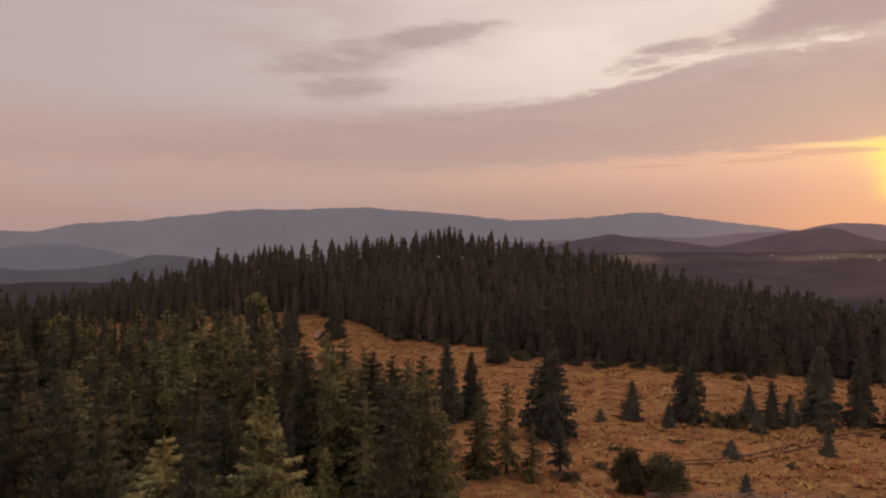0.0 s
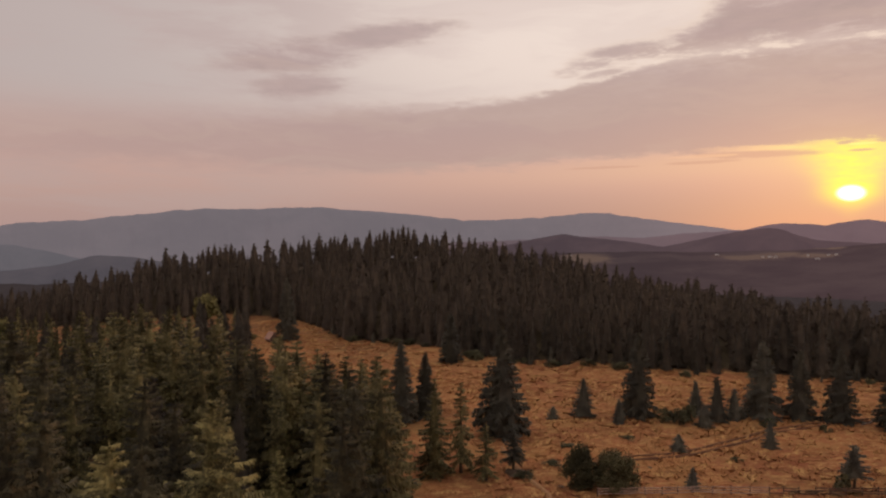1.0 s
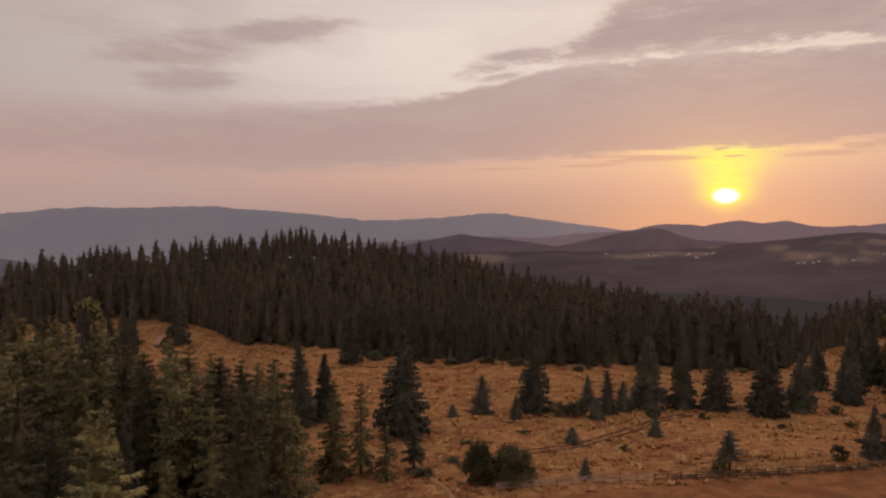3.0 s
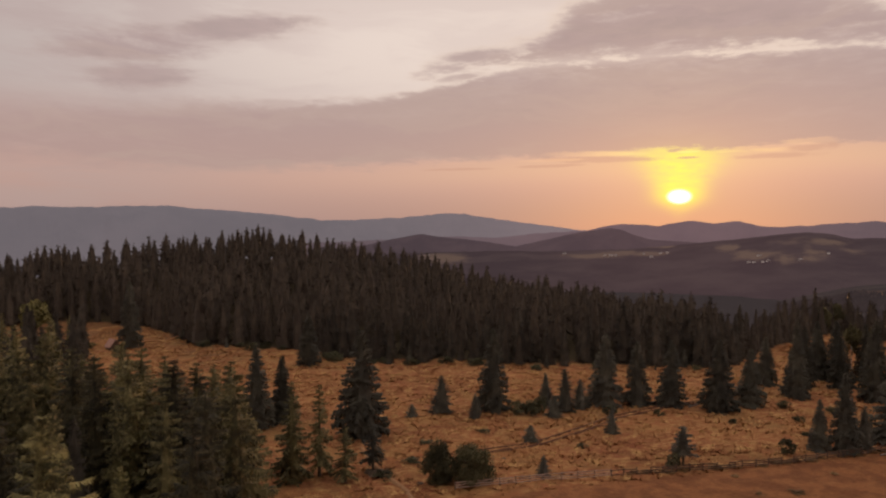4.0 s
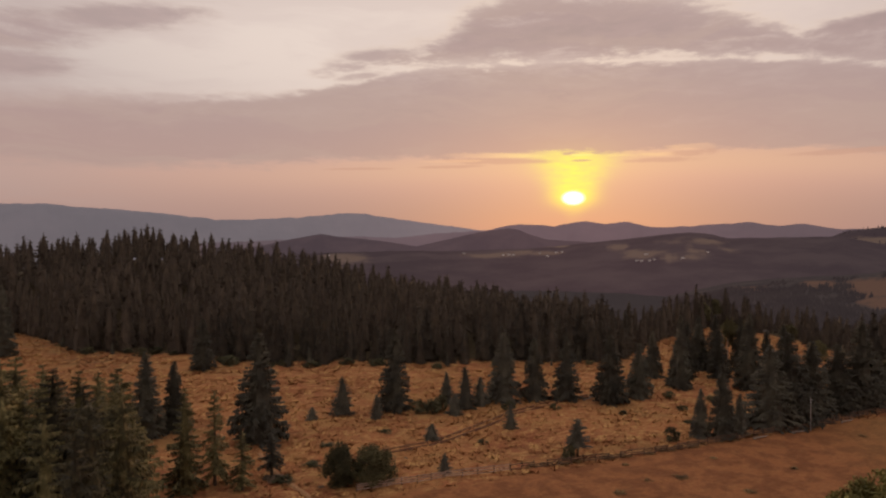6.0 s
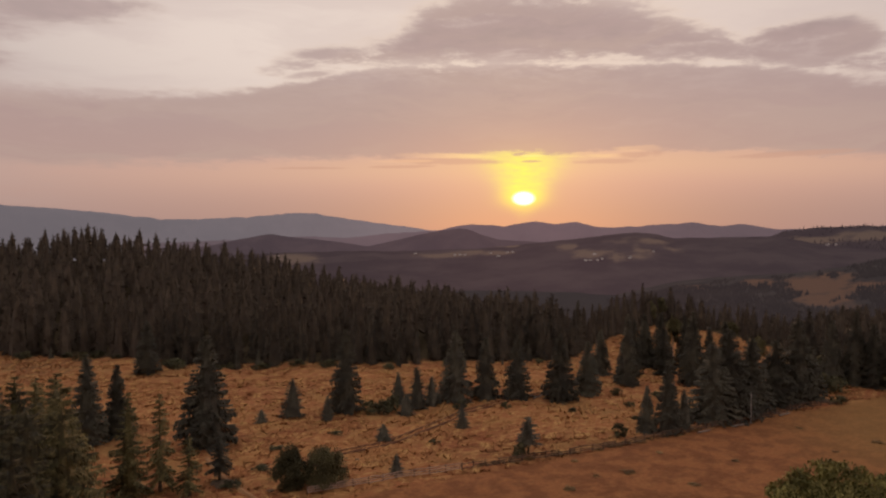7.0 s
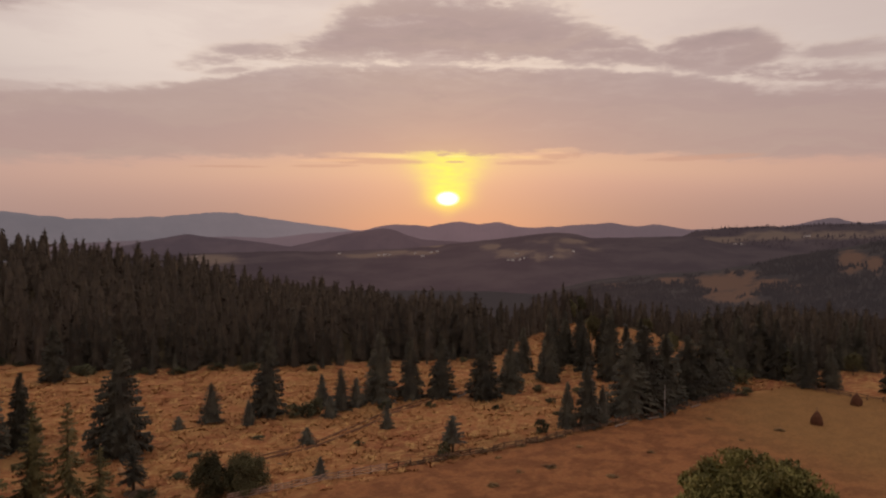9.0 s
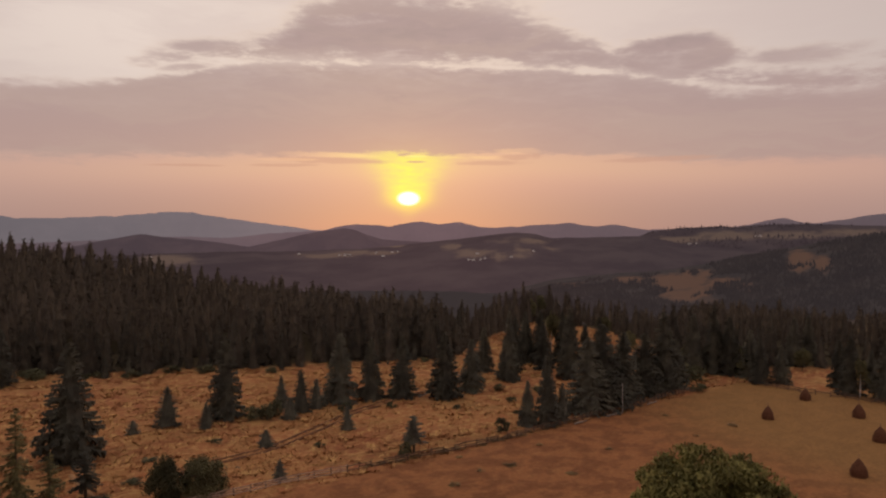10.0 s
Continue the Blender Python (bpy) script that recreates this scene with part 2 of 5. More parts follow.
NEEDLES_FAR = foliage("needles_far", (0.060, 0.043, 0.031), (0.080, 0.057, 0.038), (0.089, 0.063, 0.041), 0.1, 0.1, 0.3, True)
NEEDLES_WOOD = foliage("needles_wood", (0.064, 0.053, 0.041), (0.098, 0.078, 0.056), (0.115, 0.09, 0.060), 0.2)
LEAVES = foliage("leaves", (0.145, 0.130, 0.045), (0.37, 0.325, 0.105), (0.56, 0.46, 0.165), 0.45)
LEAVES_DARK = foliage("shrub_leaves", (0.080, 0.075, 0.042), (0.14, 0.122, 0.062), (0.19, 0.15, 0.08), 0.25)
LEAVES_UNDER = foliage("undergrowth_leaves", (0.14, 0.125, 0.052), (0.25, 0.215, 0.09), (0.33, 0.265, 0.12), 0.35)
WEEDS = foliage("dry_weeds", (0.15, 0.088, 0.040), (0.24, 0.145, 0.060), (0.30, 0.18, 0.075), 0.3)
LEAVES_PALE = foliage("pale_leaves", (0.20, 0.175, 0.068), (0.36, 0.305, 0.115), (0.44, 0.355, 0.15), 0.4, 0.0)
LEAVES_OLIVE = foliage("olive_leaves", (0.105, 0.092, 0.046), (0.18, 0.155, 0.075), (0.24, 0.19, 0.10), 0.4)


def bark(name, dark, light):
    mat, k, s = material(name, 0.9, 0.1)
    p = place_of(k)
    n = k.noise(p, 7.0, 4.0)
    k.link(k.mix(k.smooth(n, 0.3, 0.7), dark, light), s.inputs["Base Color"])
    bump(k, s, n, 0.6, 0.05)
    return mat


BARK = bark("spruce_bark", (0.05, 0.035, 0.025), (0.13, 0.095, 0.07))
BLEACHED = bark("bleached_wood", (0.15, 0.115, 0.095), (0.34, 0.28, 0.235))
BIRCH = bark("birch_bark", (0.28, 0.25, 0.22), (0.60, 0.55, 0.50))
GREY_WOOD = bark("weathered_wood", (0.070, 0.042, 0.030), (0.18, 0.115, 0.080))
PALE_WOOD = bark("pale_weathered_wood", (0.22, 0.145, 0.11), (0.56, 0.39, 0.30))
POLE_WOOD = bark("pole_wood", (0.26, 0.22, 0.19), (0.46, 0.40, 0.36))
HAY = bark("old_hay", (0.060, 0.025, 0.015), (0.135, 0.058, 0.031))
SOIL = bark("bare_soil", (0.085, 0.035, 0.021), (0.17, 0.082, 0.048))
PATH_EARTH = bark("trodden_earth", (0.25, 0.125, 0.060), (0.42, 0.235, 0.115))
ROCK = bark("grey_rock", (0.075, 0.052, 0.036), (0.17, 0.12, 0.082))
WALL_PALE = bark("pale_plaster", (0.62, 0.56, 0.52), (0.80, 0.74, 0.69))
ROOF_RUST = bark("rust_roof", (0.34, 0.18, 0.135), (0.50, 0.30, 0.23))
ROOF_PALE = bark("pale_metal_roof", (0.24, 0.21, 0.20), (0.40, 0.36, 0.34))

# meadow, hay field and forest floor on one sheet
GROUND, k, s = material("autumn_ground", 0.95, 0.08)
p = place_of(k)
big = k.noise(p, 0.035, 4.0)
mid = k.noise(p, 0.22, 5.0, 0.6)
stretch = k.add("ShaderNodeMapping")
stretch.inputs["Scale"].default_value = (0.35, 0.75, 1.0)
stretch.inputs["Rotation"].default_value = (0, 0, radians(28))
k.link(p, stretch.inputs[0])
streaks = k.noise(stretch.outputs[0], 1.15, 5.0, 0.66, 0.3)
fine = k.noise(p, 3.0, 3.0)
wild = k.mix(k.smooth(big, 0.42, 0.58), (0.25, 0.088, 0.039), (0.315, 0.122, 0.050))
wild = k.mix(k.math("MULTIPLY", k.smooth(streaks, 0.45, 0.64), 0.85), wild, (0.47, 0.258, 0.098))
wild = k.mix(k.math("MULTIPLY", k.smooth(k.noise(p, 0.09, 4.0, 0.6), 0.5, 0.62), 0.6), wild, (0.35, 0.19, 0.070))
wild = k.mix(k.math("MULTIPLY", k.smooth(mid, 0.48, 0.36), 0.45), wild, (0.17, 0.068, 0.030))
wild = k.mix(k.math("MULTIPLY", k.smooth(k.noise(p, 0.055, 5.0, 0.62, 0.4), 0.50, 0.66), 0.55), wild, (0.205, 0.110, 0.043))
mown = k.mix(k.smooth(mid, 0.42, 0.58), (0.180, 0.070, 0.030), (0.262, 0.106, 0.043))
mown = k.mix(k.math("MULTIPLY", k.smooth(streaks, 0.48, 0.66), 0.35), mown, (0.31, 0.145, 0.058))
tan = k.add("ShaderNodeVectorMath", operation="DISTANCE")
k.link(p, tan.inputs[0])
tan.inputs[1].default_value = (172.0, 56.0, 0.0)
tan_edge = k.math("ADD", tan.outputs["Value"], k.math("MULTIPLY", mid, 14.0))
mown = k.mix(k.smooth(tan_edge, 76.0, 44.0, 0.0, 0.85), mown, k.mix(mid, (0.19, 0.098, 0.036), (0.265, 0.140, 0.050)))
floor_c = k.mix(mid, (0.035, 0.026, 0.016), (0.085, 0.060, 0.030))
fields = k.add("ShaderNodeAttribute", attribute_name="cover").outputs["Color"]
parts = k.add("ShaderNodeSeparateColor")
k.link(fields, parts.inputs[0])
col = k.mix(parts.outputs[0], wild, mown)
speck = k.smooth(k.noise(p, 1.3, 4.0, 0.75), 0.3, 0.7, 0.86, 1.16)
col = k.mix(1.0, col, k.xyz(speck, speck, speck), "MULTIPLY")
col = k.mix(parts.outputs[1], col, floor_c)
# far ground greyed by distance, valley haze held in the base colour
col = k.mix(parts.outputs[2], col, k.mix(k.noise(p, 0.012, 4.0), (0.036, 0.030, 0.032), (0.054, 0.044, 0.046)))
k.link(col, s.inputs["Base Color"])
bump(k, s, k.math("ADD", streaks, k.math("MULTIPLY", fine, 0.5)), 0.6, 0.4)

GRASS, k, s = material("dry_grass", 0.9, 0.1)
p = place_of(k)
own = k.add("ShaderNodeNewGeometry").outputs["Random Per Island"]
col = k.mix(k.smooth(k.noise(p, 0.035, 4.0), 0.42, 0.58), (0.31, 0.125, 0.051), (0.40, 0.182, 0.069))
col = k.mix(k.smooth(k.noise(p, 0.3, 4.0, 0.6), 0.48, 0.6), col, (0.54, 0.305, 0.115))
col = k.mix(k.math("MULTIPLY", own, 0.2), col, (0.26, 0.10, 0.042))
k.link(col, s.inputs["Base Color"])


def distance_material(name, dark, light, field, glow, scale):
    """Far woods and paler fields; evening haze is painted in as tint and emission."""
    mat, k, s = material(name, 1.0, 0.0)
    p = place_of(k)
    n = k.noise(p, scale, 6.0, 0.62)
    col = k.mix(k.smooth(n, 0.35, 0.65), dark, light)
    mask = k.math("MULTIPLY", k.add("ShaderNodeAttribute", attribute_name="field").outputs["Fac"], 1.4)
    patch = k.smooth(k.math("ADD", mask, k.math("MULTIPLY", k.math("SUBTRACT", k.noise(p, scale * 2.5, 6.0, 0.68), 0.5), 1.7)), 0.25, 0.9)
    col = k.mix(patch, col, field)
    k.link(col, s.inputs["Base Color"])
    # no haze in the air: the surface glows, stronger and warmer toward the sun
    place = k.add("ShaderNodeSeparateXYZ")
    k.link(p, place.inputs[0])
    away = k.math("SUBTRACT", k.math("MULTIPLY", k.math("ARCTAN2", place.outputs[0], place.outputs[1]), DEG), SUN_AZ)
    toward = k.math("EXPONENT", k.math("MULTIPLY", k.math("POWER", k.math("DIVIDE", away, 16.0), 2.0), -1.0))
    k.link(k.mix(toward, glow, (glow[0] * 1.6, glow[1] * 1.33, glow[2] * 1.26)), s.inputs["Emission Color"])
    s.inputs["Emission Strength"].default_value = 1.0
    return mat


# ---------------------------------------------------------------- lie of the land
def lattice(x, y, seed):
    """Smooth value noise, -1 to 1."""
    xi, yi = np.floor(x).astype(np.int64), np.floor(y).astype(np.int64)
    fx, fy = x - xi, y - yi
    fx, fy = fx * fx * (3 - 2 * fx), fy * fy * (3 - 2 * fy)

    def h(a, b):
        v = (a * 374761393 + b * 668265263 + seed * 974634777) & 0xFFFFFFFF
        v = ((v ^ (v >> 13)) * 1274126177) & 0xFFFFFFFF
        return ((v ^ (v >> 16)) & 0xFFFF) / 32767.5 - 1
    return (h(xi, yi) * (1 - fx) + h(xi + 1, yi) * fx) * (1 - fy) + (h(xi, yi + 1) * (1 - fx) + h(xi + 1, yi + 1) * fx) * fy


def fbm(x, y, seed, octaves=4):
    total, amp = 0.0, 1.0
    for o in range(octaves):
        total = total + amp * lattice(x * 2 ** o, y * 2 ** o, seed + o)
        amp *= 0.5
    return total / 2


def ease(v):
    v = np.clip(v, 0, 1)
    return v * v * (3 - 2 * v)


CREST_AZ = [-180, -90, -60, -32, -31, -29, -26, -24, -20, -17.4, -14, -11.7, -8.5, -6, -1.8, 1.2, 2.8, 5.3, 7, 9.5, 12, 15.3, 18.4, 20, 23, 26, 28, 30, 32.7, 36, 37.3, 39.5, 43, 46, 49.4, 51, 53.4, 58, 61, 64, 66, 70, 75, 120, 180]
CREST_Z = [0.0, 0.0, -8.0, -14.0, -13.2, -10.5, -0.5, 2.9, 9.3, 11.8, 16.2, 16.0, 20.1, 18.8, 25.4, 24.3, 24.0, 20.7, 17.8, 15.6, 13.6, 7.4, 0.2, -1.5, -5.0, -5.5, -9.0, -13.0, -15.9, -20.3, -24.1, -26.9, -20.8, -18.9, -29.4, -25.2, -25.9, -8.8, -12.8, -12.2, -14.8, -15.0, -14.0, 0.0, 0.0]
EDGE_AZ = [-180, -40, -26, -14, -8, -4, 3, 7, 10, 19, 23, 33, 38, 45, 49, 53, 57, 62, 66, 75, 180]
EDGE_R = [300, 320, 335, 345, 325, 262, 246, 224, 219, 216, 210, 217, 222, 318, 300, 268, 216, 222, 236, 240, 300]


def land(x, y):
    """Height of the ground."""
    x, y = np.asarray(x, float), np.asarray(y, float)
    r, a = np.hypot(x, y), np.degrees(np.arctan2(x, y))
    crest = sum(np.interp(a + d, CREST_AZ, CREST_Z) for d in (-1.0, 0, 1.0)) / 3
    start = np.minimum(np.interp(a, EDGE_AZ, EDGE_R) + 8, 330)
    z = crest * ease((r - start) / (415 - start))
    z = z - (118 + crest) * ease((r - 430) / 900)
    z = z + 3 * ease((-a - 16) / 14) * ease((r - 40) / 60) * ease((230 - r) / 90) * ease((a + 120) / 40)
    return z + 0.35 * fbm(x / 23, y / 23, 5, 3) * ease((r - 30) / 60) + 6 * fbm(x / 190, y / 190, 9, 3) * ease((r - 420) / 300)


def spot(x, y, sink=0.0):
    return Vector((x, y, float(land(x, y)) - sink))


def mesh_of(name, verts, faces, mat, smooth=False):
    me = bpy.data.meshes.new(name)
    me.from_pydata([tuple(v) for v in np.asarray(verts).tolist()], [], faces if isinstance(faces, list) else faces.tolist())
    me.materials.append(mat)
    if smooth:
        me.polygons.foreach_set("use_smooth", np.ones(len(me.polygons), bool))
    me.update()
    return me


def grid_faces(rows, cols, wrap=False):
    i, j = np.meshgrid(np.arange(rows - 1), np.arange(cols if wrap else cols - 1), indexing="ij")
    n = (j + 1) % cols
    return np.stack([i * cols + j, i * cols + n, (i + 1) * cols + n, (i + 1) * cols + j], -1).reshape(-1, 4)


azs = np.concatenate([np.arange(-40, 78, 0.4), np.arange(78, 320, 4.0)])
rads = np.concatenate([[0.02, 5, 15, 30, 45, 60], np.arange(70, 100, 3), np.arange(100, 345, 1.5), np.arange(345, 520, 7), np.geomspace(530, 4900, 50)])
RR, AA = np.meshgrid(rads, np.radians(azs), indexing="ij")
X, Y = RR * np.sin(AA), RR * np.cos(AA)
Z = land(X, Y)
AD = (np.degrees(AA) + 180) % 360 - 180
edge_r = np.interp(AD, EDGE_AZ, EDGE_R)
mown_mask = ease((99.8 + 0.6 * np.sin(X / 9) - Y) / 1.6 + 0.5) * ease((X - 24) / 5) * ease((186 - X - 0.3 * (Y - 80)) / 6)
wood_mask = ease((RR - edge_r + 6 * fbm(X / 14, Y / 14, 31, 3)) / 8)
wood_mask = np.maximum(wood_mask, ease((-AD - 1 - 30 * ease((RR - 190) / 120)) / 6) * 0.85 * ease((230 - RR) / 30) * ease((RR - 38 + 8 * fbm(X / 9, Y / 9, 33, 3)) / 14) * ease((AD + 110) / 25))
wood_mask = np.maximum(wood_mask, 0.4 * ease((RR - edge_r + 60 + 30 * fbm(X / 20, Y / 20, 37, 3)) / 45) * ease((4 - AD) / 8) * ease((AD + 40) / 8))
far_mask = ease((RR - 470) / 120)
tussock = fbm(X / 3.2, Y / 2.6, 17, 3)
Z = Z + (1 - far_mask) * (1 - wood_mask) * np.where(mown_mask > 0.5, 0.12, 0.42) * np.maximum(tussock, -0.2)
ground_me = mesh_of("ground", np.stack([X, Y, Z], -1).reshape(-1, 3), grid_faces(len(rads), len(azs), True)[:, ::-1], GROUND, True)
layer = ground_me.color_attributes.new("cover", "FLOAT_COLOR", "POINT")
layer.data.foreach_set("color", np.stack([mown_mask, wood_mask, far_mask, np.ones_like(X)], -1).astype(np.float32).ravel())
ground = tagged(new("ground", ground_me), "dry autumn meadow, hay field and forest floor", "ground", kind="structure")


# ---------------------------------------------------------------- far country
def ridge(name, label, r0, crest, mat, depth=500.0, low=-150.0, rough=0.0, seed=1, fields=(), rows=16, step=0.12, back=0.45, folds=0.10):
    """A long hill whose crest follows (azimuth, elevation) at the distance r0; fields: azimuth, elevation, half widths."""
    a0, a1 = crest[0][0], crest[-1][0]
    a = np.arange(a0, a1 + step, step)
    knots, els = [c[0] for c in crest], [c[1] for c in crest]
    e = sum(np.interp(a + d, knots, els) for d in (-0.3, -0.15, 0, 0.15, 0.3)) / 5
    e = e + rough * fbm(a * 1.1, a * 0 + seed, seed, 5)
    top = EYE + r0 * np.tan(np.radians(e))
    v = np.linspace(-1, back, rows)
    shape = np.where(v < 0, 1 - np.abs(v) ** 1.35, 1 - (v / 1.0) ** 2)
    VV, A = np.meshgrid(v, np.radians(a), indexing="ij")
    R = r0 + VV * depth
    ZZ = low + (top[None] - low) * shape[:, None]
    fold = fbm(np.degrees(A) * 0.9, VV * 2.2, seed + 40, 4) * (top - low)[None] * folds * np.minimum(1, np.abs(VV) * 3)
    ZZ = ZZ + np.where(VV < 0, fold, 0)
    x, y = R * np.sin(A), R * np.cos(A)
    me = mesh_of(name, np.stack([x, y, ZZ], -1).reshape(-1, 3), grid_faces(rows, len(a))[:, ::-1], mat, True)
    elev = np.degrees(np.arctan2(ZZ - EYE, R))
    mask = np.zeros_like(R)
    for fa, fe, wa, we in fields:
        mask = np.maximum(mask, np.exp(-(((np.degrees(A) - fa) / wa) ** 2 + ((elev - fe) / we) ** 2)))
    me.attributes.new("field", "FLOAT", "POINT").data.foreach_set("value", mask.astype(np.float32).ravel())
    return tagged(new(name, me), label, "hill", kind="structure")


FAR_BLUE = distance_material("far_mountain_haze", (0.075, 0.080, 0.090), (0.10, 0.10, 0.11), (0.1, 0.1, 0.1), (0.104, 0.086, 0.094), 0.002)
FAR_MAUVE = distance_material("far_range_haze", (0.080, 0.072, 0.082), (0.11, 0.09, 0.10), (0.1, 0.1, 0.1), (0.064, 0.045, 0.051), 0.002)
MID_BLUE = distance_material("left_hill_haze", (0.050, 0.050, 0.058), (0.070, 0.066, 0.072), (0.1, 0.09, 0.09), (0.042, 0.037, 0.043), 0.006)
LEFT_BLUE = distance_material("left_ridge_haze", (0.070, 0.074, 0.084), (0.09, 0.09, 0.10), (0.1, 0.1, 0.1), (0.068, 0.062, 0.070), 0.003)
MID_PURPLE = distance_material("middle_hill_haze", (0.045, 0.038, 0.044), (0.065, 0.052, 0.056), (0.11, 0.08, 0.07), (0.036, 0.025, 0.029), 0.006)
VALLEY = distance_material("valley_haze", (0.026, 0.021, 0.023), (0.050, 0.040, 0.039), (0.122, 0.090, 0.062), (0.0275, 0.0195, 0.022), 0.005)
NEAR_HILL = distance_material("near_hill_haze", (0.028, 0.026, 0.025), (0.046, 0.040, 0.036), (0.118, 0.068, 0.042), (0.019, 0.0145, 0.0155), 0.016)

ridge("mountain_range", "blue-grey far mountain range with painted evening haze", 4550, [(-60, 0.6), (-45, 0.9), (-36, 0.4), (-32.6, 0.28), (-30.6, 0.18), (-28.2, 0.78), (-23.5, 1.07), (-21.5, 1.35), (-15.2, 2.08), (-12.6, 2.0), (-9.5, 2.15),
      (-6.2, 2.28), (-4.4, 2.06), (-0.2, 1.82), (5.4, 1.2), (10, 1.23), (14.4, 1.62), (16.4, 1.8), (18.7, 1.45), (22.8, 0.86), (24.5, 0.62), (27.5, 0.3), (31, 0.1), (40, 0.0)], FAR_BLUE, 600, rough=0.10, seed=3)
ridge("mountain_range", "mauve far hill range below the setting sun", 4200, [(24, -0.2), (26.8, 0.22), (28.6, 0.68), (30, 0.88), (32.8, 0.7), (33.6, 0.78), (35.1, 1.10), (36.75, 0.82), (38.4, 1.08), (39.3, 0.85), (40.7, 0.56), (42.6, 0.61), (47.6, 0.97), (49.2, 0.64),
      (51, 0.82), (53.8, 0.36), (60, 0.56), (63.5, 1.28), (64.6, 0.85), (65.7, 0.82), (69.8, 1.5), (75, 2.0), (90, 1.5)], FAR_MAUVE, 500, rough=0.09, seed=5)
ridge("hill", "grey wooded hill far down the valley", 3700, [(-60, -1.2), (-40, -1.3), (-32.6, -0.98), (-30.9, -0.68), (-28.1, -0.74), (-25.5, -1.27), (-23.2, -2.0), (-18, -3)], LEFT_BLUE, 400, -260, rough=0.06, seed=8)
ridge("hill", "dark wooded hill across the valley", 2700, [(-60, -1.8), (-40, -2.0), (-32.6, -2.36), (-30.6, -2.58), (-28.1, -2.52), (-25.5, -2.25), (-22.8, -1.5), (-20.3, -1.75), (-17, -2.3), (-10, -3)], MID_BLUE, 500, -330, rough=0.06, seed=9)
ridge("hill", "wooded ridge with painted haze between the hills", 3800, [(4, -0.7), (8, -0.53), (12, -0.4), (16.8, -0.13), (19.8, -0.3), (22.8, 0.05), (26.8, 0.32), (29.5, 0.14), (33.2, -0.4), (38, -0.8)], FAR_MAUVE, 400, rough=0.06, seed=12)
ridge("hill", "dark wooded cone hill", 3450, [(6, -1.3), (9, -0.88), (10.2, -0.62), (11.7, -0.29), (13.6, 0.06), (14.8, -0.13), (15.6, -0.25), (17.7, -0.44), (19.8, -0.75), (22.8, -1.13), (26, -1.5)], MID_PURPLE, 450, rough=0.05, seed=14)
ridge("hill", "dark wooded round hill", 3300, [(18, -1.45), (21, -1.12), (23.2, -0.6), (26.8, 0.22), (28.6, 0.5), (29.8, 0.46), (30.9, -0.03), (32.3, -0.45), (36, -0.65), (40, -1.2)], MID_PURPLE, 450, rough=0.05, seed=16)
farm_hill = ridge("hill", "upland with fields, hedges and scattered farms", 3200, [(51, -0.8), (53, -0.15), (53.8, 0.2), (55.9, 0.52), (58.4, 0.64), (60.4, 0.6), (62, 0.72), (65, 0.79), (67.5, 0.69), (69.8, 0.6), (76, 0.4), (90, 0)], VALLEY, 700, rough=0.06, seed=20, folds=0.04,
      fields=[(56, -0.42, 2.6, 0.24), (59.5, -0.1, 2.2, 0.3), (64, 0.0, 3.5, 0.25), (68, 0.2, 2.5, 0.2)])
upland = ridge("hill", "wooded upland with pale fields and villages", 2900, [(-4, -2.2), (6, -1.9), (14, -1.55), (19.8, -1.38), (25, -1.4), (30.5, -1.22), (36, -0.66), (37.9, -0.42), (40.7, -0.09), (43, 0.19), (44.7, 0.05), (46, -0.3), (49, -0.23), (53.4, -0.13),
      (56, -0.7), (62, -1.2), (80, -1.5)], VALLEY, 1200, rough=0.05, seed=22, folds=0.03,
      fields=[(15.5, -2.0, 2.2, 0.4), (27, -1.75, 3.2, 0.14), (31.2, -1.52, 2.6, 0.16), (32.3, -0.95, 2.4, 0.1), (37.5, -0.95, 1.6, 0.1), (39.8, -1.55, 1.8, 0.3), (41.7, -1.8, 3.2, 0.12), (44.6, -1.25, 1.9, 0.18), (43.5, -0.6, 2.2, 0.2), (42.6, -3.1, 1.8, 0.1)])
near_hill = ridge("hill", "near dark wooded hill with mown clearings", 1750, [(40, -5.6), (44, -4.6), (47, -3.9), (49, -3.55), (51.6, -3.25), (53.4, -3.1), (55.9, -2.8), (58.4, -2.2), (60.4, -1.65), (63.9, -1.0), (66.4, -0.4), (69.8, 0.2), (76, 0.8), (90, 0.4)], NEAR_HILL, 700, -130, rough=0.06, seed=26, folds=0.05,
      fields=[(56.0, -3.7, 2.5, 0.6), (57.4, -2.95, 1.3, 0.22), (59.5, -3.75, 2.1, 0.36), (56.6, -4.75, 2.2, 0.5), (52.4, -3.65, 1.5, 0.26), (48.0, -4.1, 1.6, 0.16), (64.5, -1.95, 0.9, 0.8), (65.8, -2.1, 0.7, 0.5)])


# ---------------------------------------------------------------- trees
def tube(path, radii, sides=6):
    """A round limb along a path."""
    verts, faces = [], []
    path = [Vector(q) for q in path]
    for i, q in enumerate(path):
        d = (path[min(i + 1, len(path) - 1)] - path[max(i - 1, 0)]).normalized()
        u = d.orthogonal().normalized()
        w = d.cross(u)
        verts += [q + (u * math.cos(t) + w * math.sin(t)) * radii[i] for t in (2 * math.pi * n / sides for n in range(sides))]
    for i in range(len(path) - 1):
        faces += [[i * sides + n, i * sides + (n + 1) % sides, (i + 1) * sides + (n + 1) % sides, (i + 1) * sides + n] for n in range(sides)]
    faces.append(list(range((len(path) - 1) * sides, len(path) * sides)))
    return verts, faces


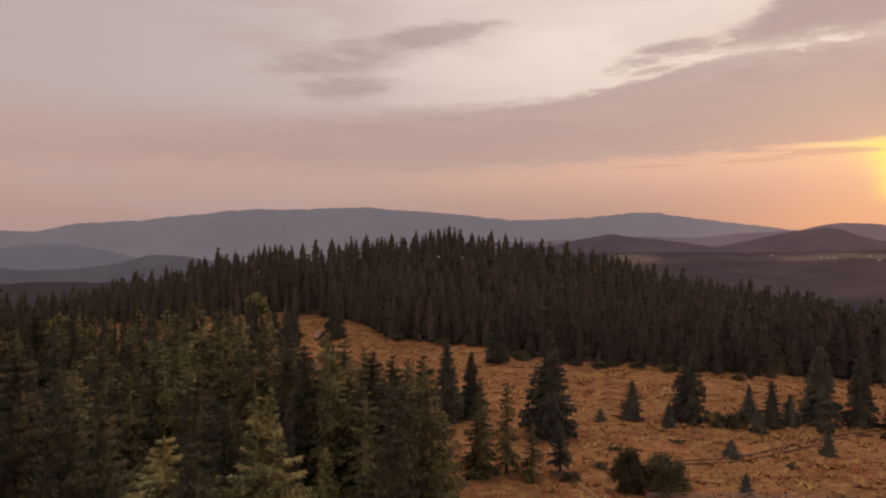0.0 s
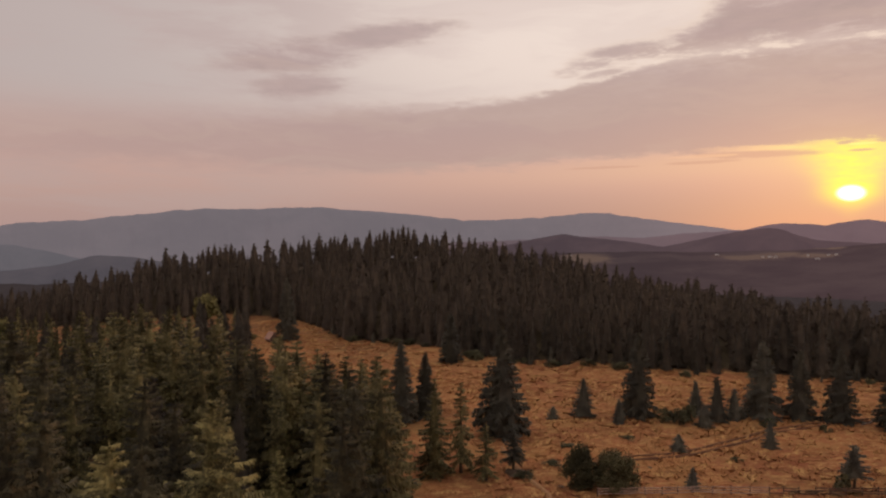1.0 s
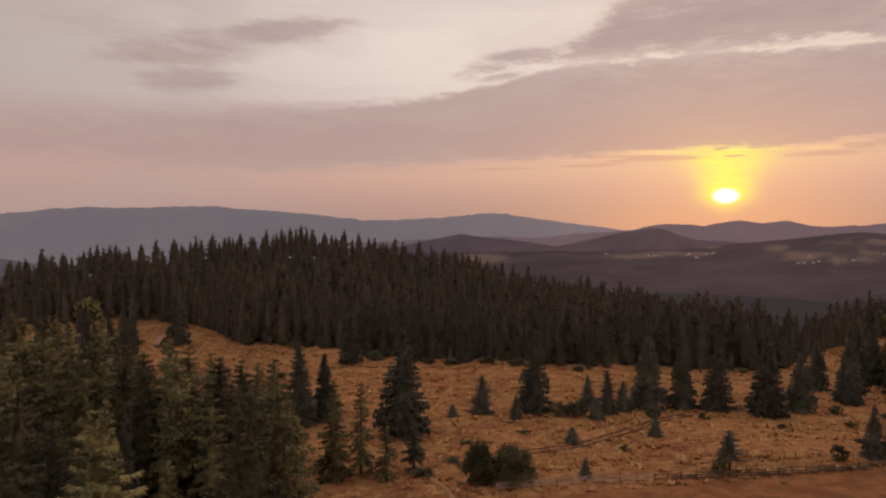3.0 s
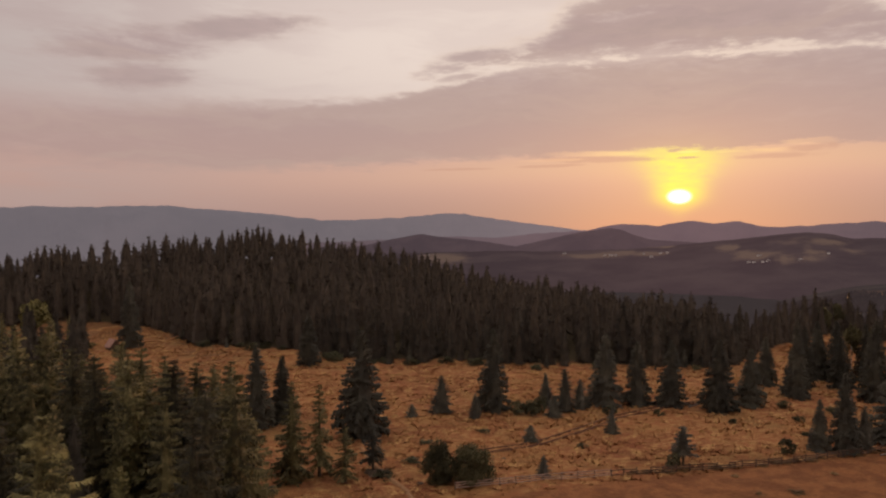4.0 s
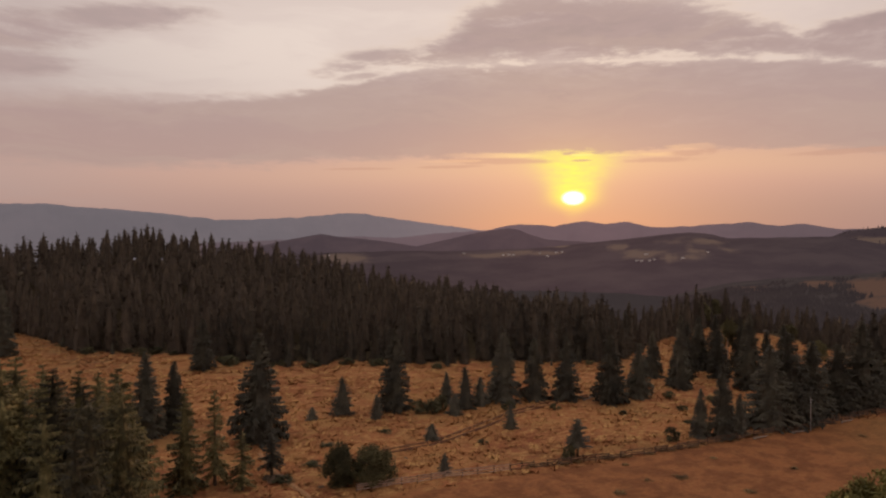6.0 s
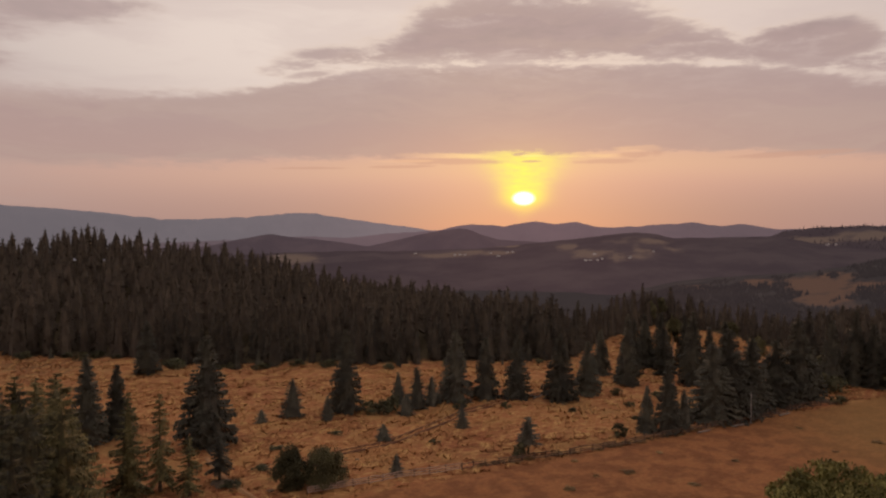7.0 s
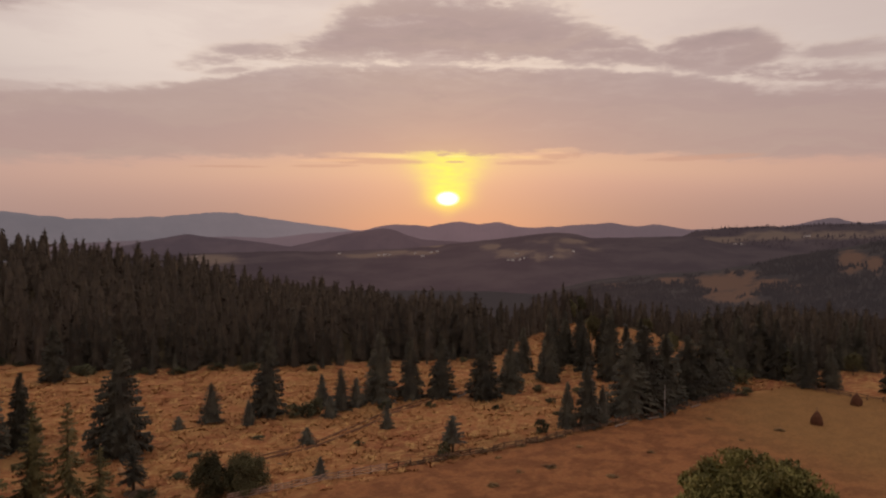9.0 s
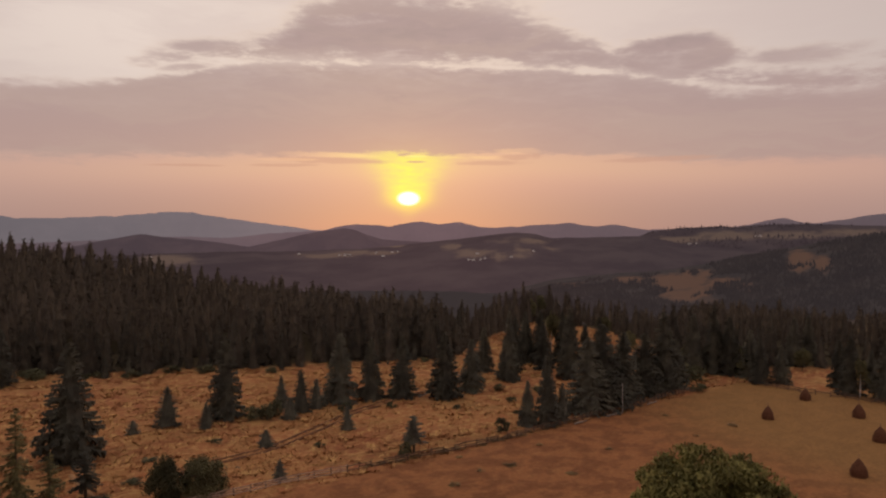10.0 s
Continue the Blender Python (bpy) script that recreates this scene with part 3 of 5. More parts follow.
def spruce_crown(seed, whorls, per, twigs, bare=0.05, ragged=0.3, slim=0.85, hang=0.7, lush=0.34, loose=0.4):
    """Triangles of a spruce crown of height 1 and spread 1: whorls of drooping boughs with hanging side twigs."""
    rng = np.random.RandomState(seed)
    u = np.repeat((np.arange(whorls) + 0.35) / whorls, per) + rng.uniform(-loose, loose, whorls * per) / whorls
    u = np.clip(u, 0.01, 1)
    keep = rng.rand(len(u)) < np.where(u < 0.15, 1.0, 0.92)
    u = u[keep]
    n = len(u)
    ang = rng.uniform(0, 2 * np.pi, n)
    side_tone = 1 + 0.4 * ragged * np.sin(ang * 2 + rng.uniform(0, 6)) + 0.3 * ragged * np.sin(u * 21 + rng.uniform(0, 6))
    length = (0.08 + 0.92 * u ** slim) * rng.uniform(1 - ragged, 1 + 0.25 * ragged, n) * side_tone
    length *= np.where(u > 0.9, 1 - 2.2 * (u - 0.9), 1)
    z0 = 1 - (1 - bare) * u
    rise = 0.30 - 0.55 * u + rng.uniform(-0.08, 0.08, n)
    s = (np.arange(twigs) + 0.8) / twigs
    S = s[None, :] + rng.uniform(-0.3, 0.3, (n, twigs)) / twigs
    out = np.stack([np.cos(ang), np.sin(ang)], -1)
    side = np.stack([-np.sin(ang), np.cos(ang)], -1)
    hr = 0.30   # spread against height, for slopes

    def at(sv):
        rad = length[:, None] * sv
        z = z0[:, None] + hr * length[:, None] * (rise[:, None] * sv - 0.28 * sv ** 2 + 0.16 * sv ** 4)
        return np.concatenate([out[:, None, :] * rad[..., None], z[..., None]], -1)
    half = 0.62 / twigs
    a, b = at(np.clip(S - half, 0, 1)), at(np.clip(S + half, 0, 1.02))
    tris = []
    for sign in (-1, 1):
        w = (lush * length[:, None] * (1.08 - 0.75 * S) + 0.035) * rng.uniform(0.6, 1.25, S.shape)
        fwd = 0.55 * w
        tip = at(S)
        tip[..., :2] += side[:, None, :] * (sign * w)[..., None] + out[:, None, :] * fwd[..., None]
        tip[..., 2] -= hr * w * hang * rng.uniform(0.5, 1.3, S.shape)
        tris.append(np.stack([a, b, tip], 2))
    # hanging curtain below each bough
    tip = at(S)
    tip[..., 2] -= hr * (0.16 * length[:, None] + 0.03) * rng.uniform(0.4, 1.3, S.shape)
    tris.append(np.stack([a, b, tip], 2))
    # bough ends
    end, e0, e1 = at(np.full((n, 1), 1.08)), at(np.full((n, 1), 0.84)), at(np.full((n, 1), 0.84))
    e0[..., :2] += side[:, None, :] * (0.012 + 0.03 * length)[:, None, None]
    e1[..., :2] -= side[:, None, :] * (0.012 + 0.03 * length)[:, None, None]
    tris.append(np.stack([e0, e1, end], 2))
    v = np.concatenate([t.reshape(-1, 3) for t in tris])
    lead = np.array([[0.022, 0, 0.95], [-0.018, 0.018, 0.95], [0, 0, 1.015], [-0.018, -0.018, 0.95], [0.022, 0.0, 0.95], [0, 0, 1.015]])
    v = np.concatenate([v, lead])
    return v


def heart(v, slim, bare, share=0.62, sides=7, rings=5):
    """Adds the closed heart of dense twigs inside a distant crown."""
    t = 2 * np.pi * np.arange(sides + 1) / sides
    u = np.linspace(0.0, 1.0, rings + 1)
    P = np.stack([np.outer(u ** slim * share, np.cos(t)), np.outer(u ** slim * share, np.sin(t)), np.repeat((0.98 - (0.98 - bare) * u)[:, None], sides + 1, 1)], -1)
    a, b, c, d = P[:-1, :-1], P[1:, :-1], P[1:, 1:], P[:-1, 1:]
    return np.concatenate([v, np.stack([a, b, c], 2).reshape(-1, 3), np.stack([a, c, d], 2).reshape(-1, 3)])


def swell(v, lift=0.8, rough=0.3, seed=5, own=0.7):
    """Turns loose triangles to face outward, and gives the normals of the crown's swell, so that light falls on it as on a mass of needles."""
    t = v.reshape(-1, 3, 3)
    c = t.mean(1)
    out = c * (1, 1, 0)
    out = out / (np.linalg.norm(out, axis=1)[:, None] + 1e-6)
    flat = np.cross(t[:, 1] - t[:, 0], t[:, 2] - t[:, 0])
    flat /= np.linalg.norm(flat, axis=1)[:, None] + 1e-9
    upper = flat * np.where(flat[:, 2:] < 0, -1, 1)
    want = out + (0, 0, lift) + own * upper + np.random.RandomState(seed).normal(0, rough, out.shape)
    want /= np.linalg.norm(want, axis=1)[:, None]
    back = (flat * want).sum(1) < 0
    t = np.where(back[:, None, None], t[:, ::-1], t)
    return t.reshape(-1, 3), np.repeat(want, 3, 0)


def crown_mesh(name, v, mat, rough=0.3):
    v, n = swell(v, 0.8, rough)
    me = mesh_of(name, v, np.arange(len(v)).reshape(-1, 3), mat, True)
    me.normals_split_custom_set_from_vertices(n.tolist())
    return me


def trunk_mesh(name, mat, thick=1.0, sides=7, wobble=0.0, seed=0, top=0.97):
    """A tapered trunk, height 1; thick is its foot's radius against the tree's spread."""
    rng = random.Random(seed)
    zs = [-0.03, 0.02, 0.12, 0.35, 0.6, 0.8, top]
    rs = [0.115, 0.085, 0.068, 0.05, 0.034, 0.018, 0.004]
    v, f = tube([(rng.uniform(-wobble, wobble), rng.uniform(-wobble, wobble), z) for z in zs], [q * thick for q in rs], sides)
    return mesh_of(name, v, f, mat, True)


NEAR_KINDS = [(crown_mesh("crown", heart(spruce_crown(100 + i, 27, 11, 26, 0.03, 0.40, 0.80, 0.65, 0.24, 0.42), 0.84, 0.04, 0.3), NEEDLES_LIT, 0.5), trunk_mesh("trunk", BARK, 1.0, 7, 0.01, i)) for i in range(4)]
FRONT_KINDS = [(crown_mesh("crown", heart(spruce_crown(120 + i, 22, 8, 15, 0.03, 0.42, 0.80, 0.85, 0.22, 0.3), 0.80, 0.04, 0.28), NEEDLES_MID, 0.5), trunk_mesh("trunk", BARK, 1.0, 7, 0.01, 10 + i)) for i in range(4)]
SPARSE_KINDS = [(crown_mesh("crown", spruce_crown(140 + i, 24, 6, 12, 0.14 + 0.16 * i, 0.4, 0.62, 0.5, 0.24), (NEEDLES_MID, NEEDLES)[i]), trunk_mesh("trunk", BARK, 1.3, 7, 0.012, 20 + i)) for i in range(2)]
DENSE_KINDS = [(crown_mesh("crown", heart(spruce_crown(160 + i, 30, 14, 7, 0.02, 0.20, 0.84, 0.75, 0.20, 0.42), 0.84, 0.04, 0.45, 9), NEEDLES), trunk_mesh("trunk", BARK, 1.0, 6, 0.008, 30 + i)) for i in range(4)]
# needles darkened in colour, for trees that pass as the stand's shaded gaps
SHADE_KINDS = [(crown_mesh("crown", heart(spruce_crown(150 + i, 22, 9, 14, 0.03, 0.40, 0.76, 0.85, 0.21, 0.3), 0.76, 0.04, 0.3), NEEDLES_SHADED, 0.5), trunk_mesh("trunk", BARK, 1.0, 6, 0.01, 60 + i)) for i in range(4)]
EDGE_KINDS = [(crown_mesh("crown", heart(spruce_crown(170 + i, 20, 8, 6, 0.03, 0.38, 0.78, 0.8, 0.24, 0.32), 0.78, 0.04, 0.32), NEEDLES_MID), trunk_mesh("trunk", BARK, 1.0, 6, 0.008, 40 + i)) for i in range(4)]
WOOD_KINDS = [(crown_mesh("crown", heart(spruce_crown(180 + i, 24, 9, 3, 0.04, 0.26, 0.76, 1.0, 0.24, 0.4), 0.76, 0.06), NEEDLES_WOOD), trunk_mesh("trunk", BARK, 1.0, 5, 0.0, 50 + i)) for i in range(4)]
YOUNG_KINDS = [(crown_mesh("crown", heart(spruce_crown(190 + i, 17, 12, 6, 0.02, 0.30, 0.74, 0.65, 0.26, 0.5), 0.74, 0.06, 0.55), NEEDLES), trunk_mesh("trunk", BARK, 1.0, 6, 0.02, 70 + i)) for i in range(3)]


def plant(kind, x, y, h, spread, label, group="", turn=None, sink=0.15, lean=(0, 0), name="spruce_tree"):
    """A tree: an Empty at its foot with trunk and crown."""
    foot = new(name)
    foot.empty_display_size = 0.5
    foot.matrix_world = Matrix.Translation(spot(x, y, sink)) @ pose(0, 0, 0, lean[0], lean[1], turn if turn is not None else (x * 37 + y * 53) % 360)
    for part_name, me in zip(("crown", "trunk"), kind):
        ob = new(part_name, me)
        ob.parent = foot
        ob.scale = (spread, spread, h)
    return tagged(foot, label, "tree", group)


# big spruces of the foreground: x, y, height above the meadow
FORE = [(-23.3, 57.5, 23.9), (-16.4, 61.9, 26.4), (-16.1, 94.6, 11.2), (-1.8, 74.0, 26.7), (-4.3, 69.9, 25.5), (-27.5, 99.0, 25.0), (-12.2, 111.3, 21.1), (-6.6, 95.8, 22.3), (-5.1, 65.8, 23.5), (-67.0, 101.2, 36.7),
        (-76.4, 129.1, 26.3), (-66.1, 123.4, 25.4), (-49.6, 100.4, 24.8), (-49.6, 109.3, 23.5), (-68.6, 155.6, 24.1), (-40.3, 110.9, 23.2), (-30.8, 86.7, 23.3), (-39.4, 123.9, 22.3), (-34.8, 120.1, 21.8), (-42.0, 75.0, 26.2),
        (-49.9, 80.8, 27.8), (-31.1, 62.7, 25.3), (-27.0, 125.1, 21.1), (-31.6, 58.0, 25.5), (-38.2, 61.0, 26.2), (-23.4, 74.4, 23.2), (-17.6, 110.6, 23.3), (-20.3, 56.4, 24.0)]
SLOPE = [(-21.8, 130.2, 22.1), (-17.2, 123.8, 19.0), (-14.7, 129.2, 19.5), (-11.8, 121.4, 18.6), (-9.4, 127.7, 18.3), (-6.8, 133.8, 16.7), (-3.6, 125.9, 18.6), (-25.7, 127.4, 19.8), (-30.9, 134.5, 20.7), (-9.6, 111.6, 17.3), (-17.9, 113.6, 18.6), (-34.8, 135.6, 20.1), (-57.5, 160.0, 25.4), (-50.4, 157.1, 24.3), (-42.2, 143.9, 24.2), (-39.4, 155.1, 23.5), (-59.2, 148.6, 24.7), (-0.9, 92.0, 19.3), (-49.4, 141.6, 25.5), (-44.5, 138.0, 24.6), (-32.2, 123.9, 24.5), (-22.0, 109.8, 23.2), (-19.6, 116.4, 23.4), (-17.1, 119.8, 22.6), (-11.0, 107.4, 22.6), (-5.3, 101.9, 22.0), (-3.2, 105.0, 21.7), (-26.6, 117.0, 23.5), (-35.8, 122.9, 24.0), (-50.5, 130.6, 25.8)]
rng = random.Random(4)
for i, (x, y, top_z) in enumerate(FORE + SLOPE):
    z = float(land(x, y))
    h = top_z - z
    # lead trees take lit needles; fillers take shaded ones, dark as the gaps
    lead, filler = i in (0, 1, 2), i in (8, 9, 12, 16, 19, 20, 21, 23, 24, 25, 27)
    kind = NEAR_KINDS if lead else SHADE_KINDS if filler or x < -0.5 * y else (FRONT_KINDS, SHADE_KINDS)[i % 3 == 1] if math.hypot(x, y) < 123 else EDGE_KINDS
    plant(kind[i % 4], x, y, h / 1.03, h * (0.30 if lead else 0.28 if i in (3, 4) else rng.uniform(0.25, 0.31)), ("tall shade-coloured green" if kind is SHADE_KINDS else "tall olive-green") + " spruce with drooping boughs in dense stand", "spruces of the near stand")
# the stand behind them, up the slope
taken = [(x, y) for x, y, _ in FORE + SLOPE]
tries = 0
while len(taken) < 152 and tries < 12000:
    tries += 1
    a, r = rng.uniform(-41, -3.5), math.sqrt(rng.uniform(90 ** 2, 218 ** 2))
    if a > -14.5 and r > 92 + 30 * ease((-4 - a) / 4) or r > 205 and a > -22:
        continue
    x, y = r * math.sin(radians(a)), r * math.cos(radians(a))
    if min((x - p) ** 2 + (y - q) ** 2 for p, q in taken) < (4.8 if r < 130 else 6.0) ** 2:
        continue
    taken.append((x, y))
    h = rng.uniform(15.5, 19.5) if r > 140 else rng.uniform(15, 21)
    kind = EDGE_KINDS if rng.random() < 0.78 else WOOD_KINDS
    plant(kind[rng.randrange(4)], x, y, h, h * rng.uniform(0.19, 0.235), "olive-green spruce in the dense stand on the slope", "spruces of the near stand")

# scattered spruces up the hut clearing
for n in range(900):
    a, r = rng.uniform(-37, -11.8), math.sqrt(rng.uniform(150 ** 2, 285 ** 2))
    x, y = r * math.sin(radians(a)), r * math.cos(radians(a))
    if abs(a + 21.6) < 0.7 or abs(a + 18.9) < 0.5 or a > -17 and rng.random() < 0.5 or min((x - p) ** 2 + (y - q) ** 2 for p, q in taken) < 7.0 ** 2 or len(taken) > 226:
        continue
    taken.append((x, y))
    h = rng.uniform(10.5, 16.5)
    plant((EDGE_KINDS if rng.random() < 0.5 else WOOD_KINDS)[n % 4], x, y, h, h * rng.uniform(0.2, 0.25), "dull olive spruce scattered up the clearing", "spruces of the hut clearing")

# spruces on the meadow: x, y, height, spread
MEADOW_A = [(20.8, 135.8, 21.2, 5.1), (40.9, 148.9, 7.7, 2.1), (33.6, 146.8, 2.8, 1.2), (52.9, 148.1, 18.8, 3.8), (47.0, 143.2, 4.9, 1.4), (66.2, 149.1, 7.1, 1.7), (68.1, 142.6, 8.9, 2.0), (72.7, 144.2, 6.2, 1.8),
            (63.6, 138.8, 4.5, 1.7), (79.8, 145.6, 16.8, 3.8), (86.7, 143.1, 15.2, 3.0), (93.8, 140.0, 15.5, 3.6), (101.6, 133.3, 16.3, 4.1), (112.3, 135.9, 13.6, 3.3), (128.9, 140.6, 12.8, 2.9), (69.7, 124.4, 4.9, 1.3),
            (51.8, 123.7, 3.0, 1.5), (46.4, 105.2, 3.2, 1.1), (0.9, 147.2, 17.5, 3.6), (6.2, 151.1, 14.3, 3.1), (16.7, 214.3, 15.4, 3.9)]
MEADOW_B = [(100.5, 103.4, 9.8, 1.9), (104.4, 101.6, 14.7, 3.0), (109.3, 102.0, 7.4, 1.7), (119.3, 103.5, 17.3, 5.2), (124.8, 104.0, 19.6, 5.4), (133.3, 105.0, 17.0, 5.2), (143.6, 106.5, 15.4, 4.8), (150.7, 106.0, 20.4, 5.0),
            (156.3, 106.1, 13.1, 3.2), (-41.6, 264.7, 24.0, 4.0), (130.9, 153.0, 13.1, 2.8), (128.6, 139.6, 19.3, 3.0), (151.1, 156.4, 14.1, 3.2), (152.4, 151.5, 16.8, 3.2), (143.5, 131.1, 19.7, 3.4)]
MEADOW_C = [(139.9, 149.2, 15.9, 2.8), (153.9, 159.7, 15.7, 3.2), (147.7, 145.3, 13.7, 3.1), (160.2, 149.5, 15.7, 2.9), (166.7, 146.0, 12.5, 2.7), (163.0, 137.2, 15.4, 2.9), (182.5, 106.7, 16.8, 3.2), (183.5, 101.0, 13.6, 3.5),
            (179.4, 95.9, 12.3, 2.7), (182.3, 91.7, 10.7, 2.5), (176.9, 114.4, 17.4, 3.2), (181.0, 110.6, 20.0, 3.2), (211.6, 102.6, 15.1, 2.9), (217.8, 101.3, 15.7, 2.9), (190.3, 80.7, 12.8, 2.5), (184.7, 75.6, 14.8, 3.1), (184.9, 67.6, 14.6, 3.3), (196.3, 75.4, 10.2, 2.5)]
for i, (x, y, h, w) in enumerate(MEADOW_A + MEADOW_B + MEADOW_C):
    size = "tall dark" if h > 12 else "young" if h > 6 else "small bushy young"
    where = "standing alone on dry meadow" if i < 21 else "beside the fence and meadow edge"
    plant(YOUNG_KINDS[i % 3] if h < 9 else DENSE_KINDS[i % 4], x, y, h * (1.12 if h < 9 else 1), w * (1.5 if h < 9 else 1.3), size + " green spruce " + where, "spruces on the meadow")
# thin spruces in front of the stand
for i, (x, y, h, w) in enumerate([(10.7, 115.3, 15.4, 3.0), (14.4, 111.3, 9.4, 2.3), (19.6, 115.0, 7.6, 2.9)]):
    plant(SPARSE_KINDS[1 if i == 2 else 0], x, y, h, w, "thin sparse spruce with bare lower trunk", "spruces on the meadow")
plant(FRONT_KINDS[1], 6.1, 113.2, 16.4, 4.5, "olive-green spruce at the edge of the stand", "spruces of the near stand")
taken += [(q[0], q[1]) for q in MEADOW_A + MEADOW_B + MEADOW_C]

# the wood on the hill: a front row of single trees, the rest as one mass
front, mass, tries = [], [], 0
rng = random.Random(11)
cell = {}


def free(x, y, d):
    kx, ky = int(x // 6), int(y // 6)
    for i in (-1, 0, 1):
        for j in (-1, 0, 1):
            for p, q in cell.get((kx + i, ky + j), ()):
                if (p - x) ** 2 + (q - y) ** 2 < d * d:
                    return False
    cell.setdefault((kx, ky), []).append((x, y))
    return True


for q in taken:
    free(q[0], q[1], 0)
for n in range(60000):
    a = rng.uniform(-42, 76)
    r = math.sqrt(rng.uniform(205 ** 2, 415 ** 2))
    lim = float(np.interp(a, EDGE_AZ, EDGE_R))
    x, y = r * math.sin(radians(a)), r * math.cos(radians(a))
    if r < lim + 4 * math.sin(a * 1.7) + 2 or a > 39.5 and r < lim + 40 and rng.random() < 0.6:
        continue
    if not free(x, y, 4.6 if r < lim + 12 else 6.2):
        continue
    (front if r < lim + 14 else mass).append((x, y, r, a, r - lim))
front.sort(key=lambda q: q[2])
for i, (x, y, r, a, d) in enumerate(front[:70]):
    h = rng.uniform(9, 19)
    plant(WOOD_KINDS[i % 4], x, y, h, h * rng.uniform(0.18, 0.23), "dark spruce at the edge of the hill wood", "spruces of the wood's edge")
mass += front[70:]
edge_kinds = [swell(heart(spruce_crown(300 + i, 18, 7, 2, 0.05, 0.34, 0.66, 1.0, 0.24, 0.5), 0.66, 0.06), 0.8, 0.25, 5, 0.3) for i in range(5)]
deep_kinds = [swell(heart(spruce_crown(330 + i, 11, 6, 1, 0.22, 0.36, 0.64, 1.1, 0.28, 0.6), 0.64, 0.22, 0.62, 6, 4), 0.8, 0.25, 5, 0.3) for i in range(6)]
chunks, facing = [], []
for i, (x, y, r, a, d) in enumerate(mass):
    h = rng.uniform(14, 21) * (1.12 if rng.random() < 0.15 else 1) * float(np.interp(a, [-21, -19, 36, 38, 40.5, 42, 47.5, 49, 54, 56.5], [0.85, 1, 1, 0.75, 0.7, 0.84, 0.84, 0.62, 0.66, 0.82]))
    h *= 1 + 0.16 * float(fbm(np.array(x / 16.0), np.array(y / 16.0), 91, 3))
    w = h * (rng.uniform(0.14, 0.205) if d < 30 else rng.uniform(0.165, 0.24))
    t = rng.uniform(0, 6.28)
    v, nrm = edge_kinds[i % 5] if d < 30 else deep_kinds[i % 6]
    v = v * (w, w, h)
    c, q = math.cos(t), math.sin(t)
    facing.append(np.stack([nrm[:, 0] * c - nrm[:, 1] * q, nrm[:, 0] * q + nrm[:, 1] * c, nrm[:, 2]], -1))
    v = np.stack([v[:, 0] * c - v[:, 1] * q + x, v[:, 0] * q + v[:, 1] * c + y, v[:, 2] + float(land(x, y)) - 0.2], -1)
    chunks.append(v)


def soup(name, v, mat, normals=None):
    """A mesh of loose triangles, quickly."""
    me = bpy.data.meshes.new(name)
    n = len(v) // 3
    me.vertices.add(len(v))
    me.vertices.foreach_set("co", np.ascontiguousarray(v, np.float32).ravel())
    me.loops.add(len(v))
    me.loops.foreach_set("vertex_index", np.arange(len(v), dtype=np.int32))
    me.polygons.add(n)
    me.polygons.foreach_set("loop_start", np.arange(0, len(v), 3, dtype=np.int32))
    me.materials.append(mat)
    me.update(calc_edges=True)
    if normals is not None:
        me.polygons.foreach_set("use_smooth", np.ones(n, bool))
        me.normals_split_custom_set_from_vertices(normals)
    return me


wood = tagged(new("spruce_wood", soup("spruce_wood", np.concatenate(chunks), NEEDLES_FAR, np.concatenate(facing))), "dark spruce wood covering the hill", "forest", kind="stuff")


# the stand goes on in unseen trees below and beside the camera, blocking skylight
rng = random.Random(8)
near, chunks, facing = [(x, y) for x, y, _ in FORE + SLOPE], [], []
for n in range(900):
    a, r = rng.uniform(-125, 14), math.sqrt(rng.uniform(24 ** 2, 130 ** 2))
    x, y = r * math.sin(radians(a)), r * math.cos(radians(a))
    if a > -46 and r > 52 or a > -5 and r > 40 or len(near) > 140 or min((x - p) ** 2 + (y - q) ** 2 for p, q in near) < 6.5 ** 2:
        continue
    near.append((x, y))
    h = min(rng.uniform(17, 25), 36 - 0.46 * r) if a > -46 else rng.uniform(17, 25)
    v, nrm = edge_kinds[n % 5]
    chunks.append(v * (0.22 * h, 0.22 * h, h) + (x, y, float(land(x, y)) - 0.2))
    facing.append(nrm)
tagged(new("spruce_stand", soup("spruce_stand", np.concatenate(chunks), NEEDLES_FAR, np.concatenate(facing))), "unseen spruce stand around the viewpoint, added to block skylight", "forest", kind="stuff")


